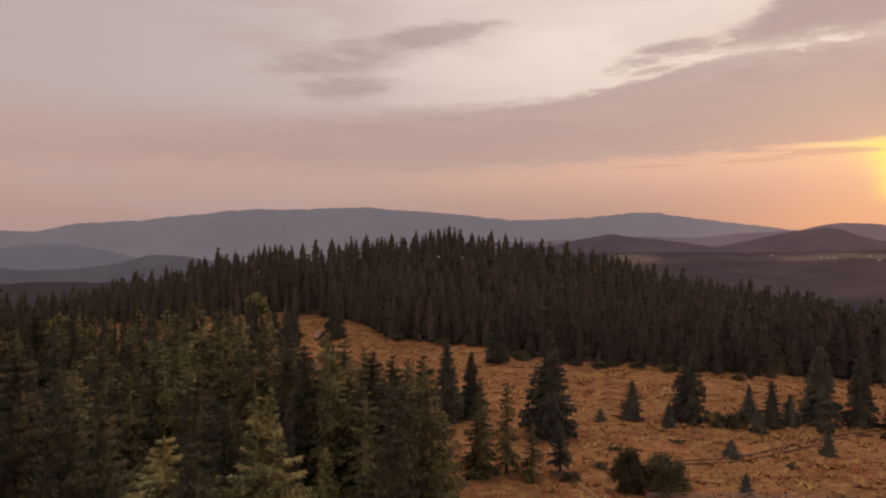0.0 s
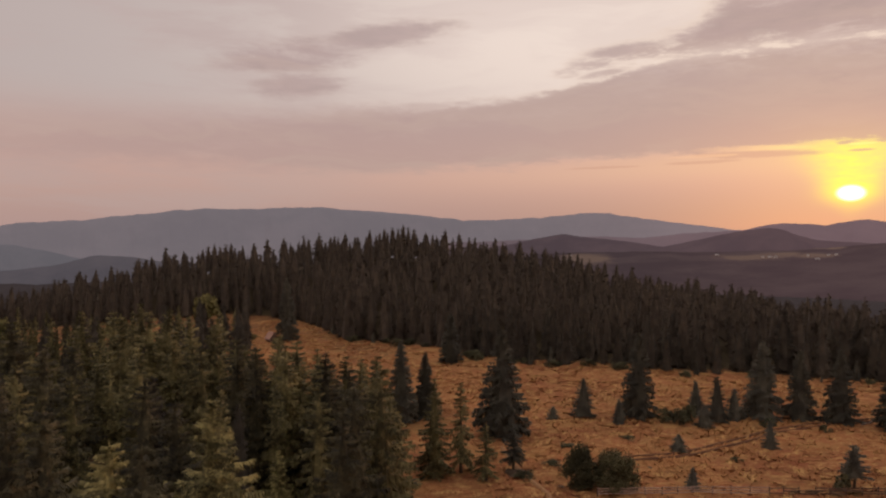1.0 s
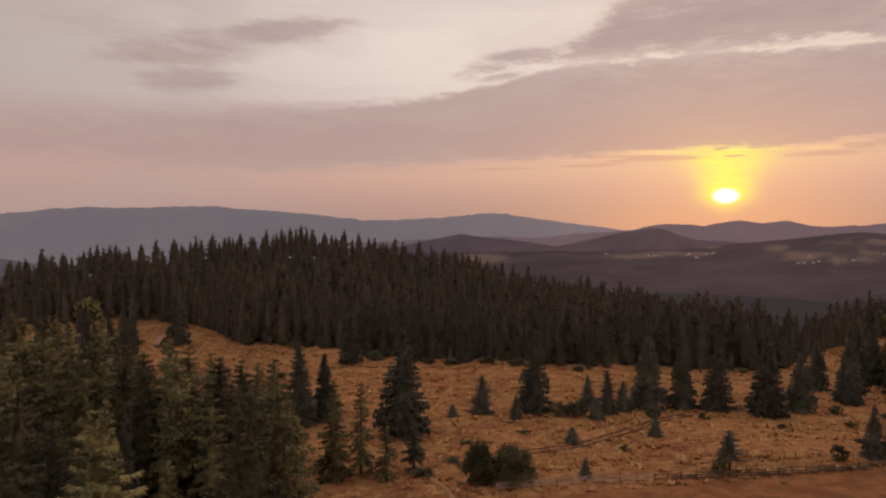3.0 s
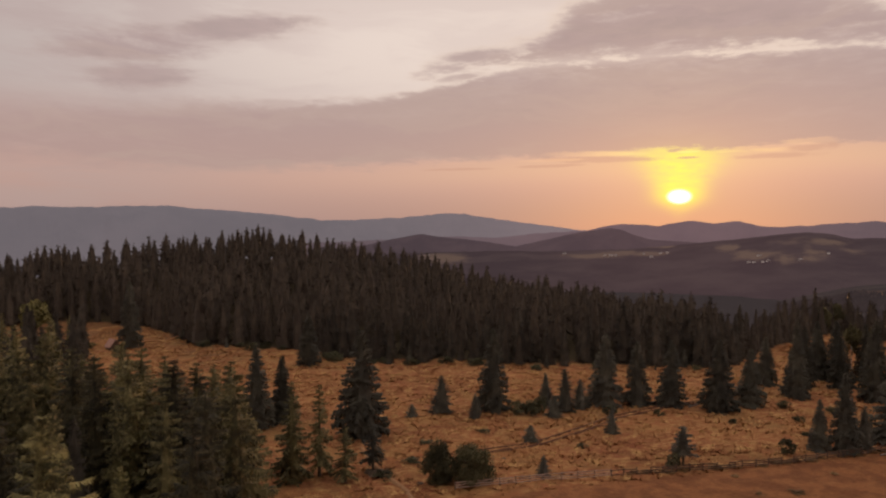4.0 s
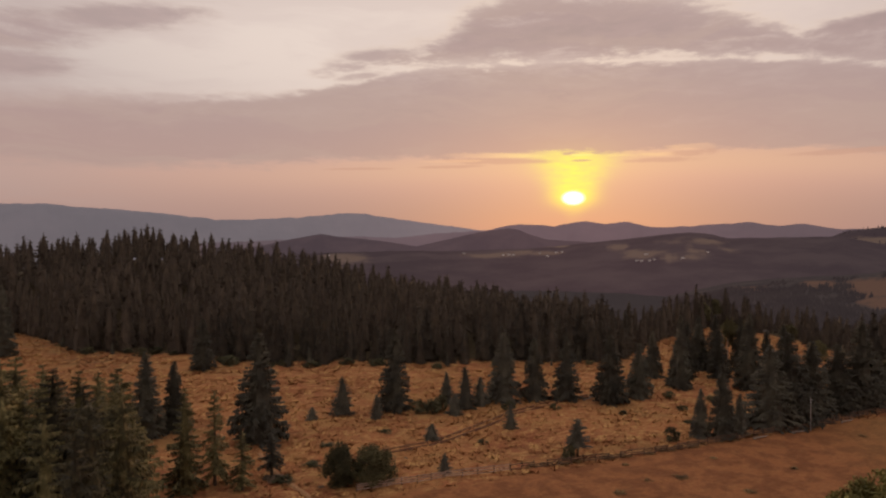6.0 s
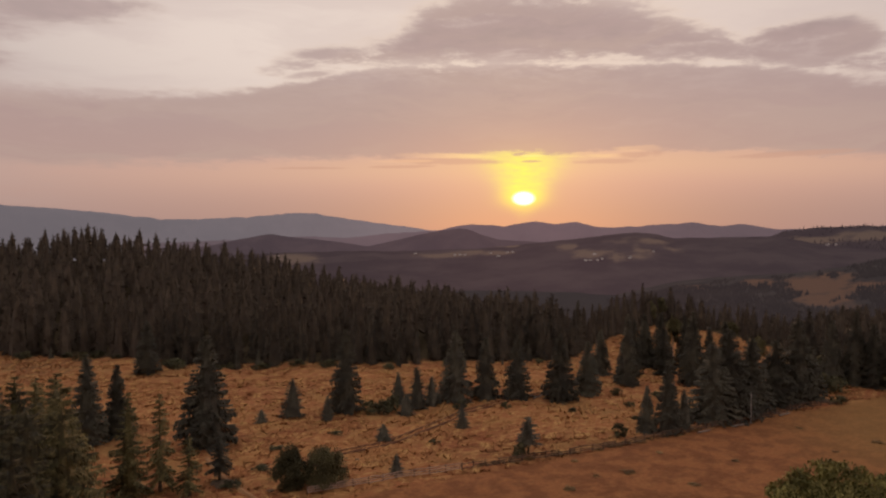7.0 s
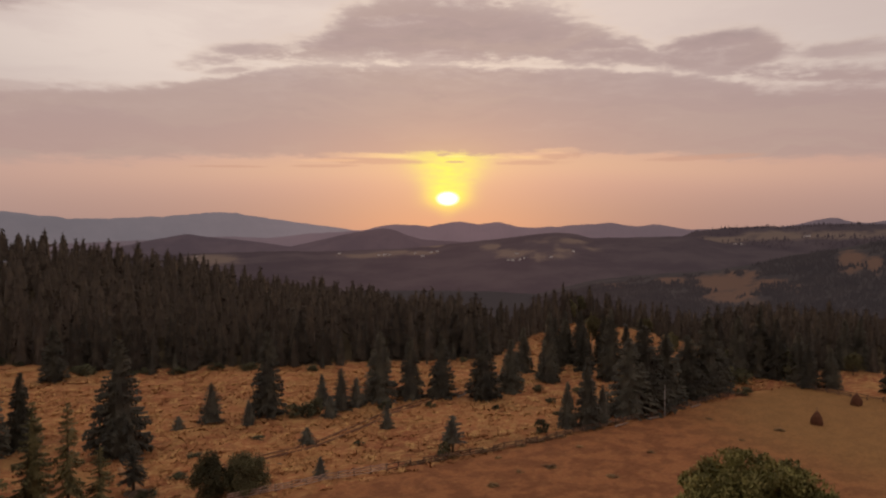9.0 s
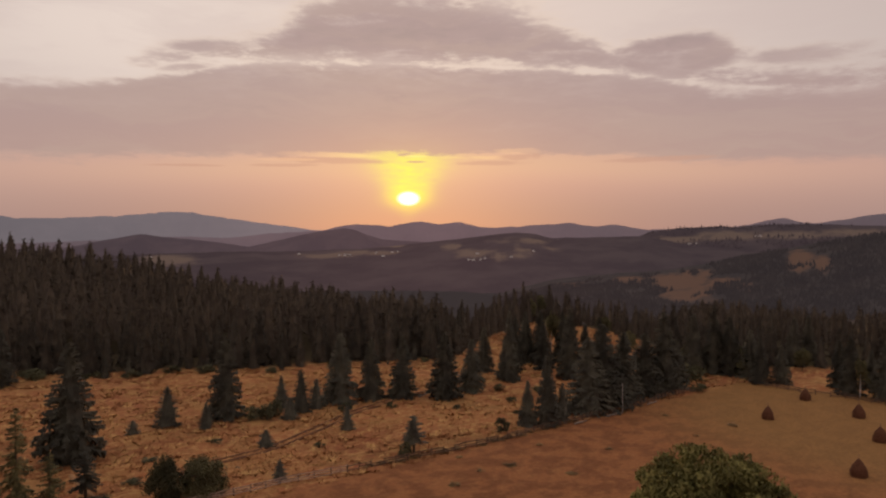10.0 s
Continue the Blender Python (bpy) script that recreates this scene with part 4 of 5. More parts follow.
# ---------------------------------------------------------------- broad-leaved trees and shrubs
def leaf_crown(seed, clumps, leaves, leaf, low=0.3, flat=1.0, clump=0.2, skirt=-0.4, lobes=1.0):
    """Triangles of a leafy crown, height 1 and spread 1: clumps of small leaves over an uneven dome with gaps."""
    rng = np.random.RandomState(seed)
    d = rng.normal(size=(clumps, 3))
    d /= np.linalg.norm(d, axis=1)[:, None]
    d[:, 2] = np.where(d[:, 2] < skirt, -d[:, 2], d[:, 2])
    rad = rng.uniform(0.12, 1.0, clumps) ** 0.42
    lump = 1 + 0.2 * lobes * np.sin(3 * np.arctan2(d[:, 0], d[:, 1]) + seed) + 0.14 * lobes * np.sin(5 * d[:, 2] + seed * 2)
    mid = (1 + low) / 2
    c = np.stack([d[:, 0] * rad * lump * 0.85, d[:, 1] * rad * lump * 0.85, mid + d[:, 2] * rad * (1 - low) / 2 * flat * 0.92], -1)
    size = clump * rng.uniform(0.6, 1.25, clumps)
    o = rng.normal(size=(clumps, leaves, 3))
    o /= np.linalg.norm(o, axis=2)[..., None] * rng.uniform(1.0, 1.8, (clumps, leaves))[..., None]
    p = c[:, None] + o * size[:, None, None] * (1, 1, (1 - low) * 0.5)
    p = p.reshape(-1, 3)
    u = rng.normal(size=p.shape)
    u /= np.linalg.norm(u, axis=1)[:, None]
    w = np.cross(u, rng.normal(size=p.shape))
    w /= np.linalg.norm(w, axis=1)[:, None]
    s = leaf * rng.uniform(0.6, 1.3, len(p))[:, None]
    k = (1, 1, 0.6)
    a, b, e, f = p + u * s * k, p + w * s * 0.6 * k, p - u * s * k, p - w * s * 0.6 * k
    return np.stack([a, b, e, a, e, f], 1).reshape(-1, 3)


def limb_mesh(name, mat, seed, low=0.3, thick=1.0, limbs=6):
    """A trunk that forks into limbs, height 1 and spread 1."""
    rng = random.Random(seed)
    v, f = tube([(0, 0, -0.04), (0.01, 0, low * 0.5), (0.02, 0.02, low), (0, 0.02, 0.6), (0.02, 0, 0.85)], [q * thick for q in (0.10, 0.07, 0.055, 0.035, 0.012)], 7)
    for i in range(limbs):
        t, z = rng.uniform(0, 6.28), rng.uniform(low * 0.7, 0.6)
        c, q = math.cos(t), math.sin(t)
        l = rng.uniform(0.45, 0.75)
        v2, f2 = tube([(0, 0, z), (c * l * 0.4, q * l * 0.4, z + 0.08), (c * l, q * l, z + rng.uniform(0.14, 0.26))], [0.035 * thick, 0.022 * thick, 0.008 * thick], 5)
        f += [[n + len(v) for n in face] for face in f2]
        v += v2
    return mesh_of(name, v, f, mat, True)


BUSH_KINDS = [(crown_mesh("crown", leaf_crown(500 + i, 28, 32, 0.11, -0.1, 1.0, 0.36, -1.0), LEAVES_DARK), limb_mesh("trunk", BARK, 500 + i, 0.1, 0.6)) for i in range(3)]
UNDER_KINDS = [(crown_mesh("crown", leaf_crown(505 + i, 26, 30, 0.11, -0.1, 1.0, 0.36, -1.0), LEAVES_UNDER), limb_mesh("trunk", BARK, 505 + i, 0.1, 0.6)) for i in range(2)]
WEED_KINDS = [(crown_mesh("crown", leaf_crown(507 + i, 20, 22, 0.13, -0.1, 1.0, 0.36, -1.0), WEEDS), limb_mesh("trunk", BARK, 507 + i, 0.1, 0.6)) for i in range(2)]
WILLOW_KINDS = [(crown_mesh("crown", leaf_crown(510 + i, 200, 90, 0.036, -0.08, 1.0, 0.25, -1.0), (LEAVES_DARK, LEAVES_OLIVE)[i], 0.5), limb_mesh("trunk", BARK, 510 + i, 0.1, 0.6)) for i in range(2)]
OLIVE_KINDS = [(crown_mesh("crown", leaf_crown(525 + i, 90, 56, 0.058, 0.06, 1.0, 0.28), LEAVES_OLIVE), limb_mesh("trunk", BARK, 525 + i, 0.2, 0.6)) for i in range(2)]
ROUND_KINDS = [(crown_mesh("crown", leaf_crown(520 + i, 100, 64, 0.075, 0.1, 1.0, 0.28), LEAVES_PALE), limb_mesh("trunk", BARK, 520 + i, 0.2, 0.6)) for i in range(2)]
PINE_KIND = (crown_mesh("crown", heart(spruce_crown(540, 14, 9, 7, 0.30, 0.4, 0.60, 0.5, 0.40), 0.6, 0.34, 0.4), NEEDLES), trunk_mesh("trunk", BARK, 1.2, 7, 0.05, 540))
GREAT_KIND = (crown_mesh("crown", leaf_crown(571, 300, 200, 0.016, 0.22, 1.0, 0.12, -0.4, 0.15), LEAVES, 0.5), limb_mesh("trunk", BARK, 560, 0.3, 0.8, 9))

plant(GREAT_KIND, 57.1, 35.1, 20.9, 9.0, "large leafy green broadleaf tree near the hay field", name="broadleaf_tree")
plant(WILLOW_KINDS[0], 28.9, 106.6, 7.2, 3.0, "dark leafy willow bush beside the fence", "willow bushes", name="willow_bush")
plant(WILLOW_KINDS[1], 33.8, 105.4, 6.4, 3.7, "broad dark leafy willow bush beside the fence", "willow bushes", name="willow_bush")
plant(PINE_KIND, 71.8, 103.5, 7.4, 2.6, "small crooked pine with bare trunk at the fence", lean=(0, 7), name="pine_tree")
plant(BUSH_KINDS[1], 69.2, 102.6, 3.0, 1.3, "low dark shrub under the crooked pine", "shrubs", name="shrub")
plant(ROUND_KINDS[0], -78.6, 289.8, 15.5, 5.4, "pale yellow-green round broadleaf tree in the clearing", name="broadleaf_tree")
plant(ROUND_KINDS[1], -95.3, 241.9, 11.5, 3.6, "pale yellowish broadleaf tree among spruces", name="broadleaf_tree")
plant(ROUND_KINDS[1], -108.0, 196.0, 17.0, 4.6, "pale yellowish broadleaf tree among spruces", name="broadleaf_tree")
# pale trees along the far edge of the meadow
for x, y, h, w in ((196.0, 188.0, 9.0, 3.4), (212.0, 176.0, 8.0, 3.2), (183.0, 142.0, 8.5, 3.0), (176.0, 122.0, 8.0, 3.0), (205.0, 97.0, 6.5, 2.8), (220.0, 104.0, 6.0, 2.6), (236.0, 236.0, 12.0, 4.5), (222.0, 228.0, 11.0, 4.0)):
    plant(OLIVE_KINDS[int(x) % 2], x, y, h, w, "olive broadleaf tree at the meadow's far edge", "broadleaf trees at the meadow edge", name="broadleaf_tree")
for x, y, h, w in ((184.6, 103.4, 9.0, 4.0), (178.0, 117.5, 7.0, 3.2), (164.0, 110.5, 6.0, 3.0), (168.5, 108.0, 4.5, 2.6)):
    plant(BUSH_KINDS[int(x) % 3], x, y, h, w, "dark leafy tree beside the hay field", "dark trees at the hay field", name="broadleaf_tree")
# shrubs on the meadow: x, y, height, spread
SHRUBS = [(93.4, 103.6, 3.1, 1.5), (59.5, 141.5, 3.6, 2.2), (62.0, 143.2, 4.2, 1.6), (57.0, 143.8, 3.0, 2.0), (86.3, 133.5, 1.5, 1.2), (112.5, 121.5, 1.4, 1.3), (106.0, 112.0, 1.1, 1.2), (158.5, 101.0, 2.0, 2.2),
          (21.0, 112.0, 1.3, 1.8), (27.0, 118.0, 1.0, 1.6), (98.0, 124.0, 1.0, 1.2), (126.0, 126.0, 1.6, 1.6), (118.0, 132.0, 2.0, 1.4), (76.5, 137.6, 2.4, 1.5), (32.0, 128.0, 0.9, 1.5), (45.0, 132.0, 0.8, 1.4), (60.0, 118.0, 0.8, 1.1)]
for i, (x, y, h, w) in enumerate(SHRUBS):
    plant(BUSH_KINDS[i % 3], x, y, h, w, "low dark shrub in dry grass" if h < 2 else "leafy dark shrub on dry meadow", "shrubs", name="shrub")
# weeds along the old fence
fence_rng = random.Random(29)
for i in range(34):
    x = fence_rng.uniform(60, 128)
    y = float(np.interp(x, [57.0, 66.2, 90.9, 115.7, 127.0], [101.9, 101.1, 99.1, 99.9, 99.2])) + fence_rng.uniform(0.2, 1.0)
    h = fence_rng.uniform(0.3, 0.75)
    plant(WEED_KINDS[i % 2], x, y, h, fence_rng.uniform(0.7, 1.5), "low brown weeds grown along the wooden fence", "weeds along the fence", sink=0.05, name="weed_clump")
# weeds left standing on the mown field
for i, (x, y, h, w) in enumerate([(135.0, 78.1, 0.45, 1.3), (67.7, 86.4, 0.4, 1.3), (81.2, 87.7, 0.4, 1.4), (86.3, 78.6, 0.35, 1.2), (75.3, 88.8, 0.3, 0.9), (93.3, 92.9, 0.3, 0.9), (101.9, 83.3, 0.3, 0.9), (130.4, 91.1, 0.35, 1.0), (122.6, 78.4, 0.3, 0.8), (77.1, 96.8, 0.3, 0.9)]):
    plant(WEED_KINDS[i % 2], x, y, h, w, "low olive-brown weed clump on the mown field", "weeds on the field", sink=0.05, name="weed_clump")
# green undergrowth at the foot of the near stand
for i, (x, y, h, w) in enumerate([(-22.6, 106.3, 1.8, 1.6), (-20.1, 102.0, 2.2, 2.0), (-20.0, 108.8, 1.6, 1.7), (-16.0, 105.8, 2.0, 1.9), (-13.5, 101.6, 2.4, 2.2), (-12.6, 106.8, 1.7, 1.5), (-10.5, 103.4, 2.0, 1.8), (-16.3, 99.4, 2.2, 2.1), (-23.2, 101.1, 2.0, 1.8), (-19.4, 96.8, 2.4, 2.2), (-13.7, 96.0, 2.4, 2.4), (-10.3, 97.2, 2.2, 2.0)]):
    plant(UNDER_KINDS[i % 2], x, y, h, w, "low green leafy undergrowth shrub beneath spruces", "undergrowth shrubs", name="shrub")
# brushwood in the clearing by the hut
for i, (x, y, h, w) in enumerate([(-97.9, 248.2, 2.2, 2.3), (-112.6, 255.6, 3.9, 1.6), (-33.9, 222.0, 2.3, 2.4), (-42.5, 271.4, 1.5, 2.3), (-65.1, 240.3, 3.6, 1.8), (-44.1, 211.9, 1.9, 1.8), (-85.5, 247.7, 2.8, 2.7), (-88.3, 251.2, 3.4, 2.1), (-90.6, 268.6, 3.2, 2.9), (-55.4, 267.1, 2.6, 2.2), (-86.0, 271.4, 2.0, 2.9), (-72.7, 233.6, 2.8, 2.1), (-62.0, 208.5, 1.7, 2.6), (-51.8, 210.7, 2.3, 1.9), (-98.8, 231.4, 2.6, 1.7), (-69.5, 262.2, 1.8, 2.0), (-59.2, 242.4, 2.9, 2.2), (-43.3, 253.7, 3.1, 2.2)]):
    plant(UNDER_KINDS[i % 2], x, y, h, w, "olive-brown brushwood shrub in the forest clearing", "brushwood shrubs", name="shrub")
# low growth along the foot of the hill wood
edge_rng = random.Random(63)
for i in range(46):
    a = edge_rng.uniform(-9, 36)
    r = float(np.interp(a, EDGE_AZ, EDGE_R)) + edge_rng.uniform(-7.5, 1.0)
    x, y, h = r * math.sin(radians(a)), r * math.cos(radians(a)), edge_rng.uniform(1.0, 3.6)
    if i % 3:
        plant(BUSH_KINDS[i % 3], x, y, h * 0.8, h * 0.75, "low dull shrub at the foot of the hill wood", "shrubs at the wood's foot", name="shrub")
    else:
        plant(YOUNG_KINDS[i % 3], x, y, h * 1.8, h * 0.5, "young spruce at the foot of the hill wood", "young spruces at the wood's foot")
# slim birches at the wood's edge
BIRCH_KIND = (crown_mesh("crown", leaf_crown(580, 44, 40, 0.07, 0.2, 1.0, 0.3), LEAVES_OLIVE), trunk_mesh("trunk", BIRCH, 1.0, 6, 0.03, 90))
for x, y, h in ((163.5, 151.5, 14.0), (158.0, 152.0, 15.5), (183.0, 72.6, 9.5), (190.5, 70.0, 8.0)):
    plant(BIRCH_KIND, x, y, h, 1.7, "slim birch with white trunk at the meadow edge", "birches", name="birch_tree")


# ---------------------------------------------------------------- fences, pole, haystacks, hut
def part(name, me, parent, m=None, label=""):
    ob = new(name, me)
    ob.parent = parent
    if m is not None:
        ob.matrix_local = m
    return tagged(ob, label) if label else ob


def box(name, size, mat, bevel=0.0, jag=0.0, seed=0):
    """A block with worn edges, its foot at z = 0."""
    bm = bmesh.new()
    bmesh.ops.create_cube(bm, size=1)
    bmesh.ops.scale(bm, vec=size, verts=bm.verts)
    bmesh.ops.translate(bm, vec=(0, 0, size[2] / 2), verts=bm.verts)
    if bevel:
        bmesh.ops.bevel(bm, geom=bm.edges[:], offset=bevel, segments=1, affect="EDGES")
    rnd = random.Random(seed)
    for v in bm.verts:
        v.co += Vector((rnd.uniform(-jag, jag), rnd.uniform(-jag, jag), rnd.uniform(-jag, jag)))
    me = bpy.data.meshes.new(name)
    bm.to_mesh(me)
    bm.free()
    me.materials.append(mat)
    return me


POSTS = [box("post", (0.15, 0.15, 1.65), GREY_WOOD, 0.02, 0.025, i) for i in range(3)]
RAILS = [box("rail", (1.0, 0.09, 0.17), GREY_WOOD, 0.015, 0.012, 10 + i) for i in range(3)]
PALE_RAILS = [box("rail", (1.0, 0.09, 0.15), PALE_WOOD, 0.015, 0.012, 20 + i) for i in range(3)]


def fence(points, step, label, rails=(0.35, 0.75, 1.15), seed=1, gone=0.0, stock=RAILS):
    """A post and rail fence along a line of points."""
    rnd = random.Random(seed)
    base = new("wooden_fence")
    origin = spot(*points[0])
    base.location = origin
    line = []
    for (x0, y0), (x1, y1) in zip(points, points[1:]):
        n = max(1, round(math.hypot(x1 - x0, y1 - y0) / step))
        line += [(x0 + (x1 - x0) * i / n, y0 + (y1 - y0) * i / n) for i in range(n)]
    line.append(points[-1])
    feet = [spot(x, y + rnd.uniform(-0.12, 0.12), 0.25) - origin for x, y in line]
    for i, p in enumerate(feet):
        part("post", POSTS[i % 3], base, Matrix.Translation(p) @ pose(0, 0, 0, rnd.uniform(-4, 4), rnd.uniform(-4, 4), rnd.uniform(0, 90)))
    for p, q in zip(feet, feet[1:]):
        for h in rails:
            if rnd.random() < gone:
                continue
            a, b = p + Vector((0, 0, h + 0.25 + rnd.uniform(-0.07, 0.07))), q + Vector((0, 0, h + 0.25 + rnd.uniform(-0.07, 0.07)))
            d = b - a
            turn = d.to_track_quat("X", "Z").to_matrix().to_4x4()
            part("rail", stock[rnd.randrange(3)], base, Matrix.Translation((a + b) / 2 + Vector((0, -0.12, 0))) @ turn @ Matrix.Diagonal((d.length * 1.05, 1, 1, 1)))
    return tagged(base, label, "fence")


fence([(30.5, 103.1), (45.4, 102.7), (57.0, 101.9)], 2.6, "pale weathered wooden post and rail fence beside meadow", (0.35, 0.75, 1.15), 8, 0.02, PALE_RAILS)
fence([(57.0, 101.9), (66.2, 101.1), (90.9, 99.1), (115.7, 99.9), (127.0, 99.2)], 2.6, "dark weathered wooden post and rail fence beside meadow", (0.3, 0.7, 1.1), gone=0.05)
fence([(127.0, 99.2), (146.3, 101.4), (157.0, 100.2)], 3.0, "old grey wooden fence below dark spruces", seed=3, gone=0.25)
fence([(178.5, 98.5), (176.9, 92.8), (176.7, 84.0), (178.7, 74.1), (180.3, 60.3)], 3.0, "low grey wooden fence at the hay field's far side", seed=5, gone=0.15)

pole_base = new("utility_pole")
pole_base.location = spot(124.9, 98.4, 0.4)
v, f = tube([(0, 0, 0), (0.01, 0, 3.4), (0.0, 0.01, 7.2)], [0.10, 0.085, 0.07], 10)
part("shaft", mesh_of("shaft", v, f, POLE_WOOD, True), pole_base)
v, f = tube([(0, 0, 7.2), (0, 0, 7.26)], [0.085, 0.06], 10)
part("cap", mesh_of("cap", v, f, GREY_WOOD), pole_base)
tagged(pole_base, "tall pale wooden pole beside the fence", "pole")


def stack_mesh(seed):
    """A haystack: a settled bell shape with a shaggy surface, height 1, radius 1."""
    rings, sides = 14, 26
    verts = []
    for i in range(rings):
        u = i / (rings - 1)
        rad = (0.9 + 0.2 * math.sin(min(u * 3.0, 1.3))) * (1 - u ** 2.4) ** 0.8 * (1.02 - 0.2 * u) + 0.03
        for j in range(sides):
            t = 2 * math.pi * j / sides
            n = noise.fractal(Vector((math.cos(t) * 2.2 + seed, math.sin(t) * 2.2, u * 4)), 0.7, 2.1, 4)
            verts.append((math.cos(t) * rad * (1 + 0.10 * n), math.sin(t) * rad * (1 + 0.10 * n), u + 0.02 * n - 0.03))
    faces = grid_faces(rings, sides, True).tolist() + [list(range((rings - 1) * sides, rings * sides))]
    return mesh_of("hay", np.array(verts), faces, HAY, True)


STACKS = [stack_mesh(i * 3.7) for i in range(3)]
v, f = tube([(0, 0, 0), (0.02, 0, 1.0)], [0.06, 0.045], 6)
STICK = mesh_of("stick", v, f, GREY_WOOD, True)
for i, (x, y, h, w) in enumerate(((146.1, 76.3, 3.0, 1.2), (169.7, 79.5, 2.9, 1.25), (162.8, 64.8, 3.1, 1.3), (147.4, 54.8, 3.1, 1.3), (123.8, 49.2, 3.1, 1.3))):
    base = new("haystack")
    base.matrix_world = Matrix.Translation(spot(x, y, 0.1)) @ pose(0, 0, 0, 0, 0, i * 71)
    part("hay", STACKS[i % 3], base, Matrix.Diagonal((w, w, h, 1)))
    part("stick", STICK, base, Matrix.Translation((0, 0, h * 0.9)), "grey wooden stick")
    tagged(base, "rust-brown conical haystack on mown field", "haystack", "haystacks on the field")


def gable(name, w, d, h, rise, over, mat):
    """A pitched roof with thickness: ridge along x."""
    t = 0.18
    verts, faces = [], []
    for sign in (-1, 1):
        o = len(verts)
        a, b = Vector((0, 0, h + rise)), Vector((0, sign * (d / 2 + over), h - rise * over / (d / 2)))
        for q in (a, b):
            for x in (-w / 2 - over, w / 2 + over):
                verts += [(x, q.y, q.z), (x, q.y, q.z + t)]
        faces += [[o + n for n in face] for face in ((0, 2, 6, 4), (1, 5, 7, 3), (0, 4, 5, 1), (2, 3, 7, 6), (4, 6, 7, 5), (0, 1, 3, 2))]
    return mesh_of(name, verts, faces, mat)


def gabled_walls(name, w, d, h, rise, mat):
    x, y = w / 2, d / 2
    verts = [(-x, -y, 0), (x, -y, 0), (x, y, 0), (-x, y, 0), (-x, -y, h), (x, -y, h), (x, y, h), (-x, y, h), (-x, 0, h + rise), (x, 0, h + rise)]
    return mesh_of(name, verts, [[0, 1, 5, 4], [2, 3, 7, 6], [1, 2, 6, 9, 5], [3, 0, 4, 8, 7], [0, 3, 2, 1], [4, 5, 9, 8], [6, 7, 8, 9]], mat)


hut = new("hut")
hut.matrix_world = Matrix.Translation(spot(-46.8, 262.5, 0.1)) @ pose(0, 0, 0, 0, 0, -55) @ Matrix.Scale(0.95, 4)
part("wall", gabled_walls("wall", 3.8, 3.4, 1.6, 2.3, GREY_WOOD), hut)
part("roof", gable("roof", 3.8, 3.4, 1.6, 2.3, 0.4, ROOF_RUST), hut, None, "rust-brown pitched roof")
part("door", box("door", (0.06, 0.95, 1.85), GREY_WOOD, 0.01), hut, Matrix.Translation((1.93, 0, 0.05)))
tagged(hut, "small brown wooden hut in the forest clearing", "hut")


# ---------------------------------------------------------------- tracks, stones, grass
def strip(points, width, name, mat, label, lift=0.3, seed=1):
    """A worn strip laid over the ground, uneven at its edges."""
    pts = []
    for (x0, y0), (x1, y1) in zip(points, points[1:]):
        n = max(1, int(math.hypot(x1 - x0, y1 - y0) / 0.8))
        pts += [(x0 + (x1 - x0) * i / n, y0 + (y1 - y0) * i / n) for i in range(n)]
    pts.append(points[-1])
    verts = []
    for i, (x, y) in enumerate(pts):
        (xa, ya), (xb, yb) = pts[max(i - 3, 0)], pts[min(i + 3, len(pts) - 1)]
        l = math.hypot(xb - xa, yb - ya)
        nx, ny = -(yb - ya) / l, (xb - xa) / l
        w = width * (1 + 0.35 * float(fbm(np.array(i / 3.0), np.array(seed * 3.1), seed, 3)))
        for j in range(5):
            o = (j / 2 - 1) * w / 2
            drop = lift * (1 - (j / 2 - 1) ** 2) ** 0.5 if abs(j / 2 - 1) < 1 else -0.25
            verts.append((x + nx * o, y + ny * o, float(land(x + nx * o, y + ny * o)) + drop))
    return tagged(new(name, mesh_of(name, verts, grid_faces(len(pts), 5), mat, True)), label, "track", kind="structure")


TRACK = [(34.0, 119.0), (40.0, 119.9), (44.4, 120.5), (48.9, 120.9), (54.3, 122.8), (60.8, 126.3), (68.0, 130.2), (76.2, 135.0), (85.4, 137.7), (92.0, 139.0), (104.0, 141.5)]
for side in (-1, 1):
    strip([(x - 0.35 * side, y + 0.85 * side) for x, y in TRACK], 0.75, "dirt_track", SOIL, "bare earth wheel rut across the dry meadow", seed=2 + side)
strip([(19.6, 128.0), (19.9, 123.0), (20.3, 118.8), (21.3, 112.5), (23.2, 105.1), (23.4, 98.0), (22.0, 88.0)], 1.2, "dirt_path", PATH_EARTH, "pale foot path through dry grass", seed=7)


def stone_mesh(seed):
    bm = bmesh.new()
    bmesh.ops.create_icosphere(bm, subdivisions=3, radius=1)
    for v in bm.verts:
        n = noise.fractal(v.co * 1.3 + Vector((seed, 0, 0)), 0.8, 2.0, 4)
        v.co *= 1 + 0.25 * n
        v.co.z *= 0.6
    me = bpy.data.meshes.new("stone")
    bm.to_mesh(me)
    bm.free()
    me.materials.append(ROCK)
    return me


STONES = [stone_mesh(i * 5.3) for i in range(3)]
for i, (x, y, w) in enumerate(((20.3, 113.6, 1.9), (19.0, 114.8, 1.2), (26.0, 107.5, 0.7), (43.0, 115.0, 0.6))):
    ob = new("boulder", STONES[i % 3])
    ob.matrix_world = Matrix.Translation(spot(x, y, 0.15 * w)) @ pose(0, 0, 0, 8, -5, i * 80) @ Matrix.Diagonal((w, w * 0.8, w, 1))
    tagged(ob, "dark grey mossy boulder in dry grass", "boulder")

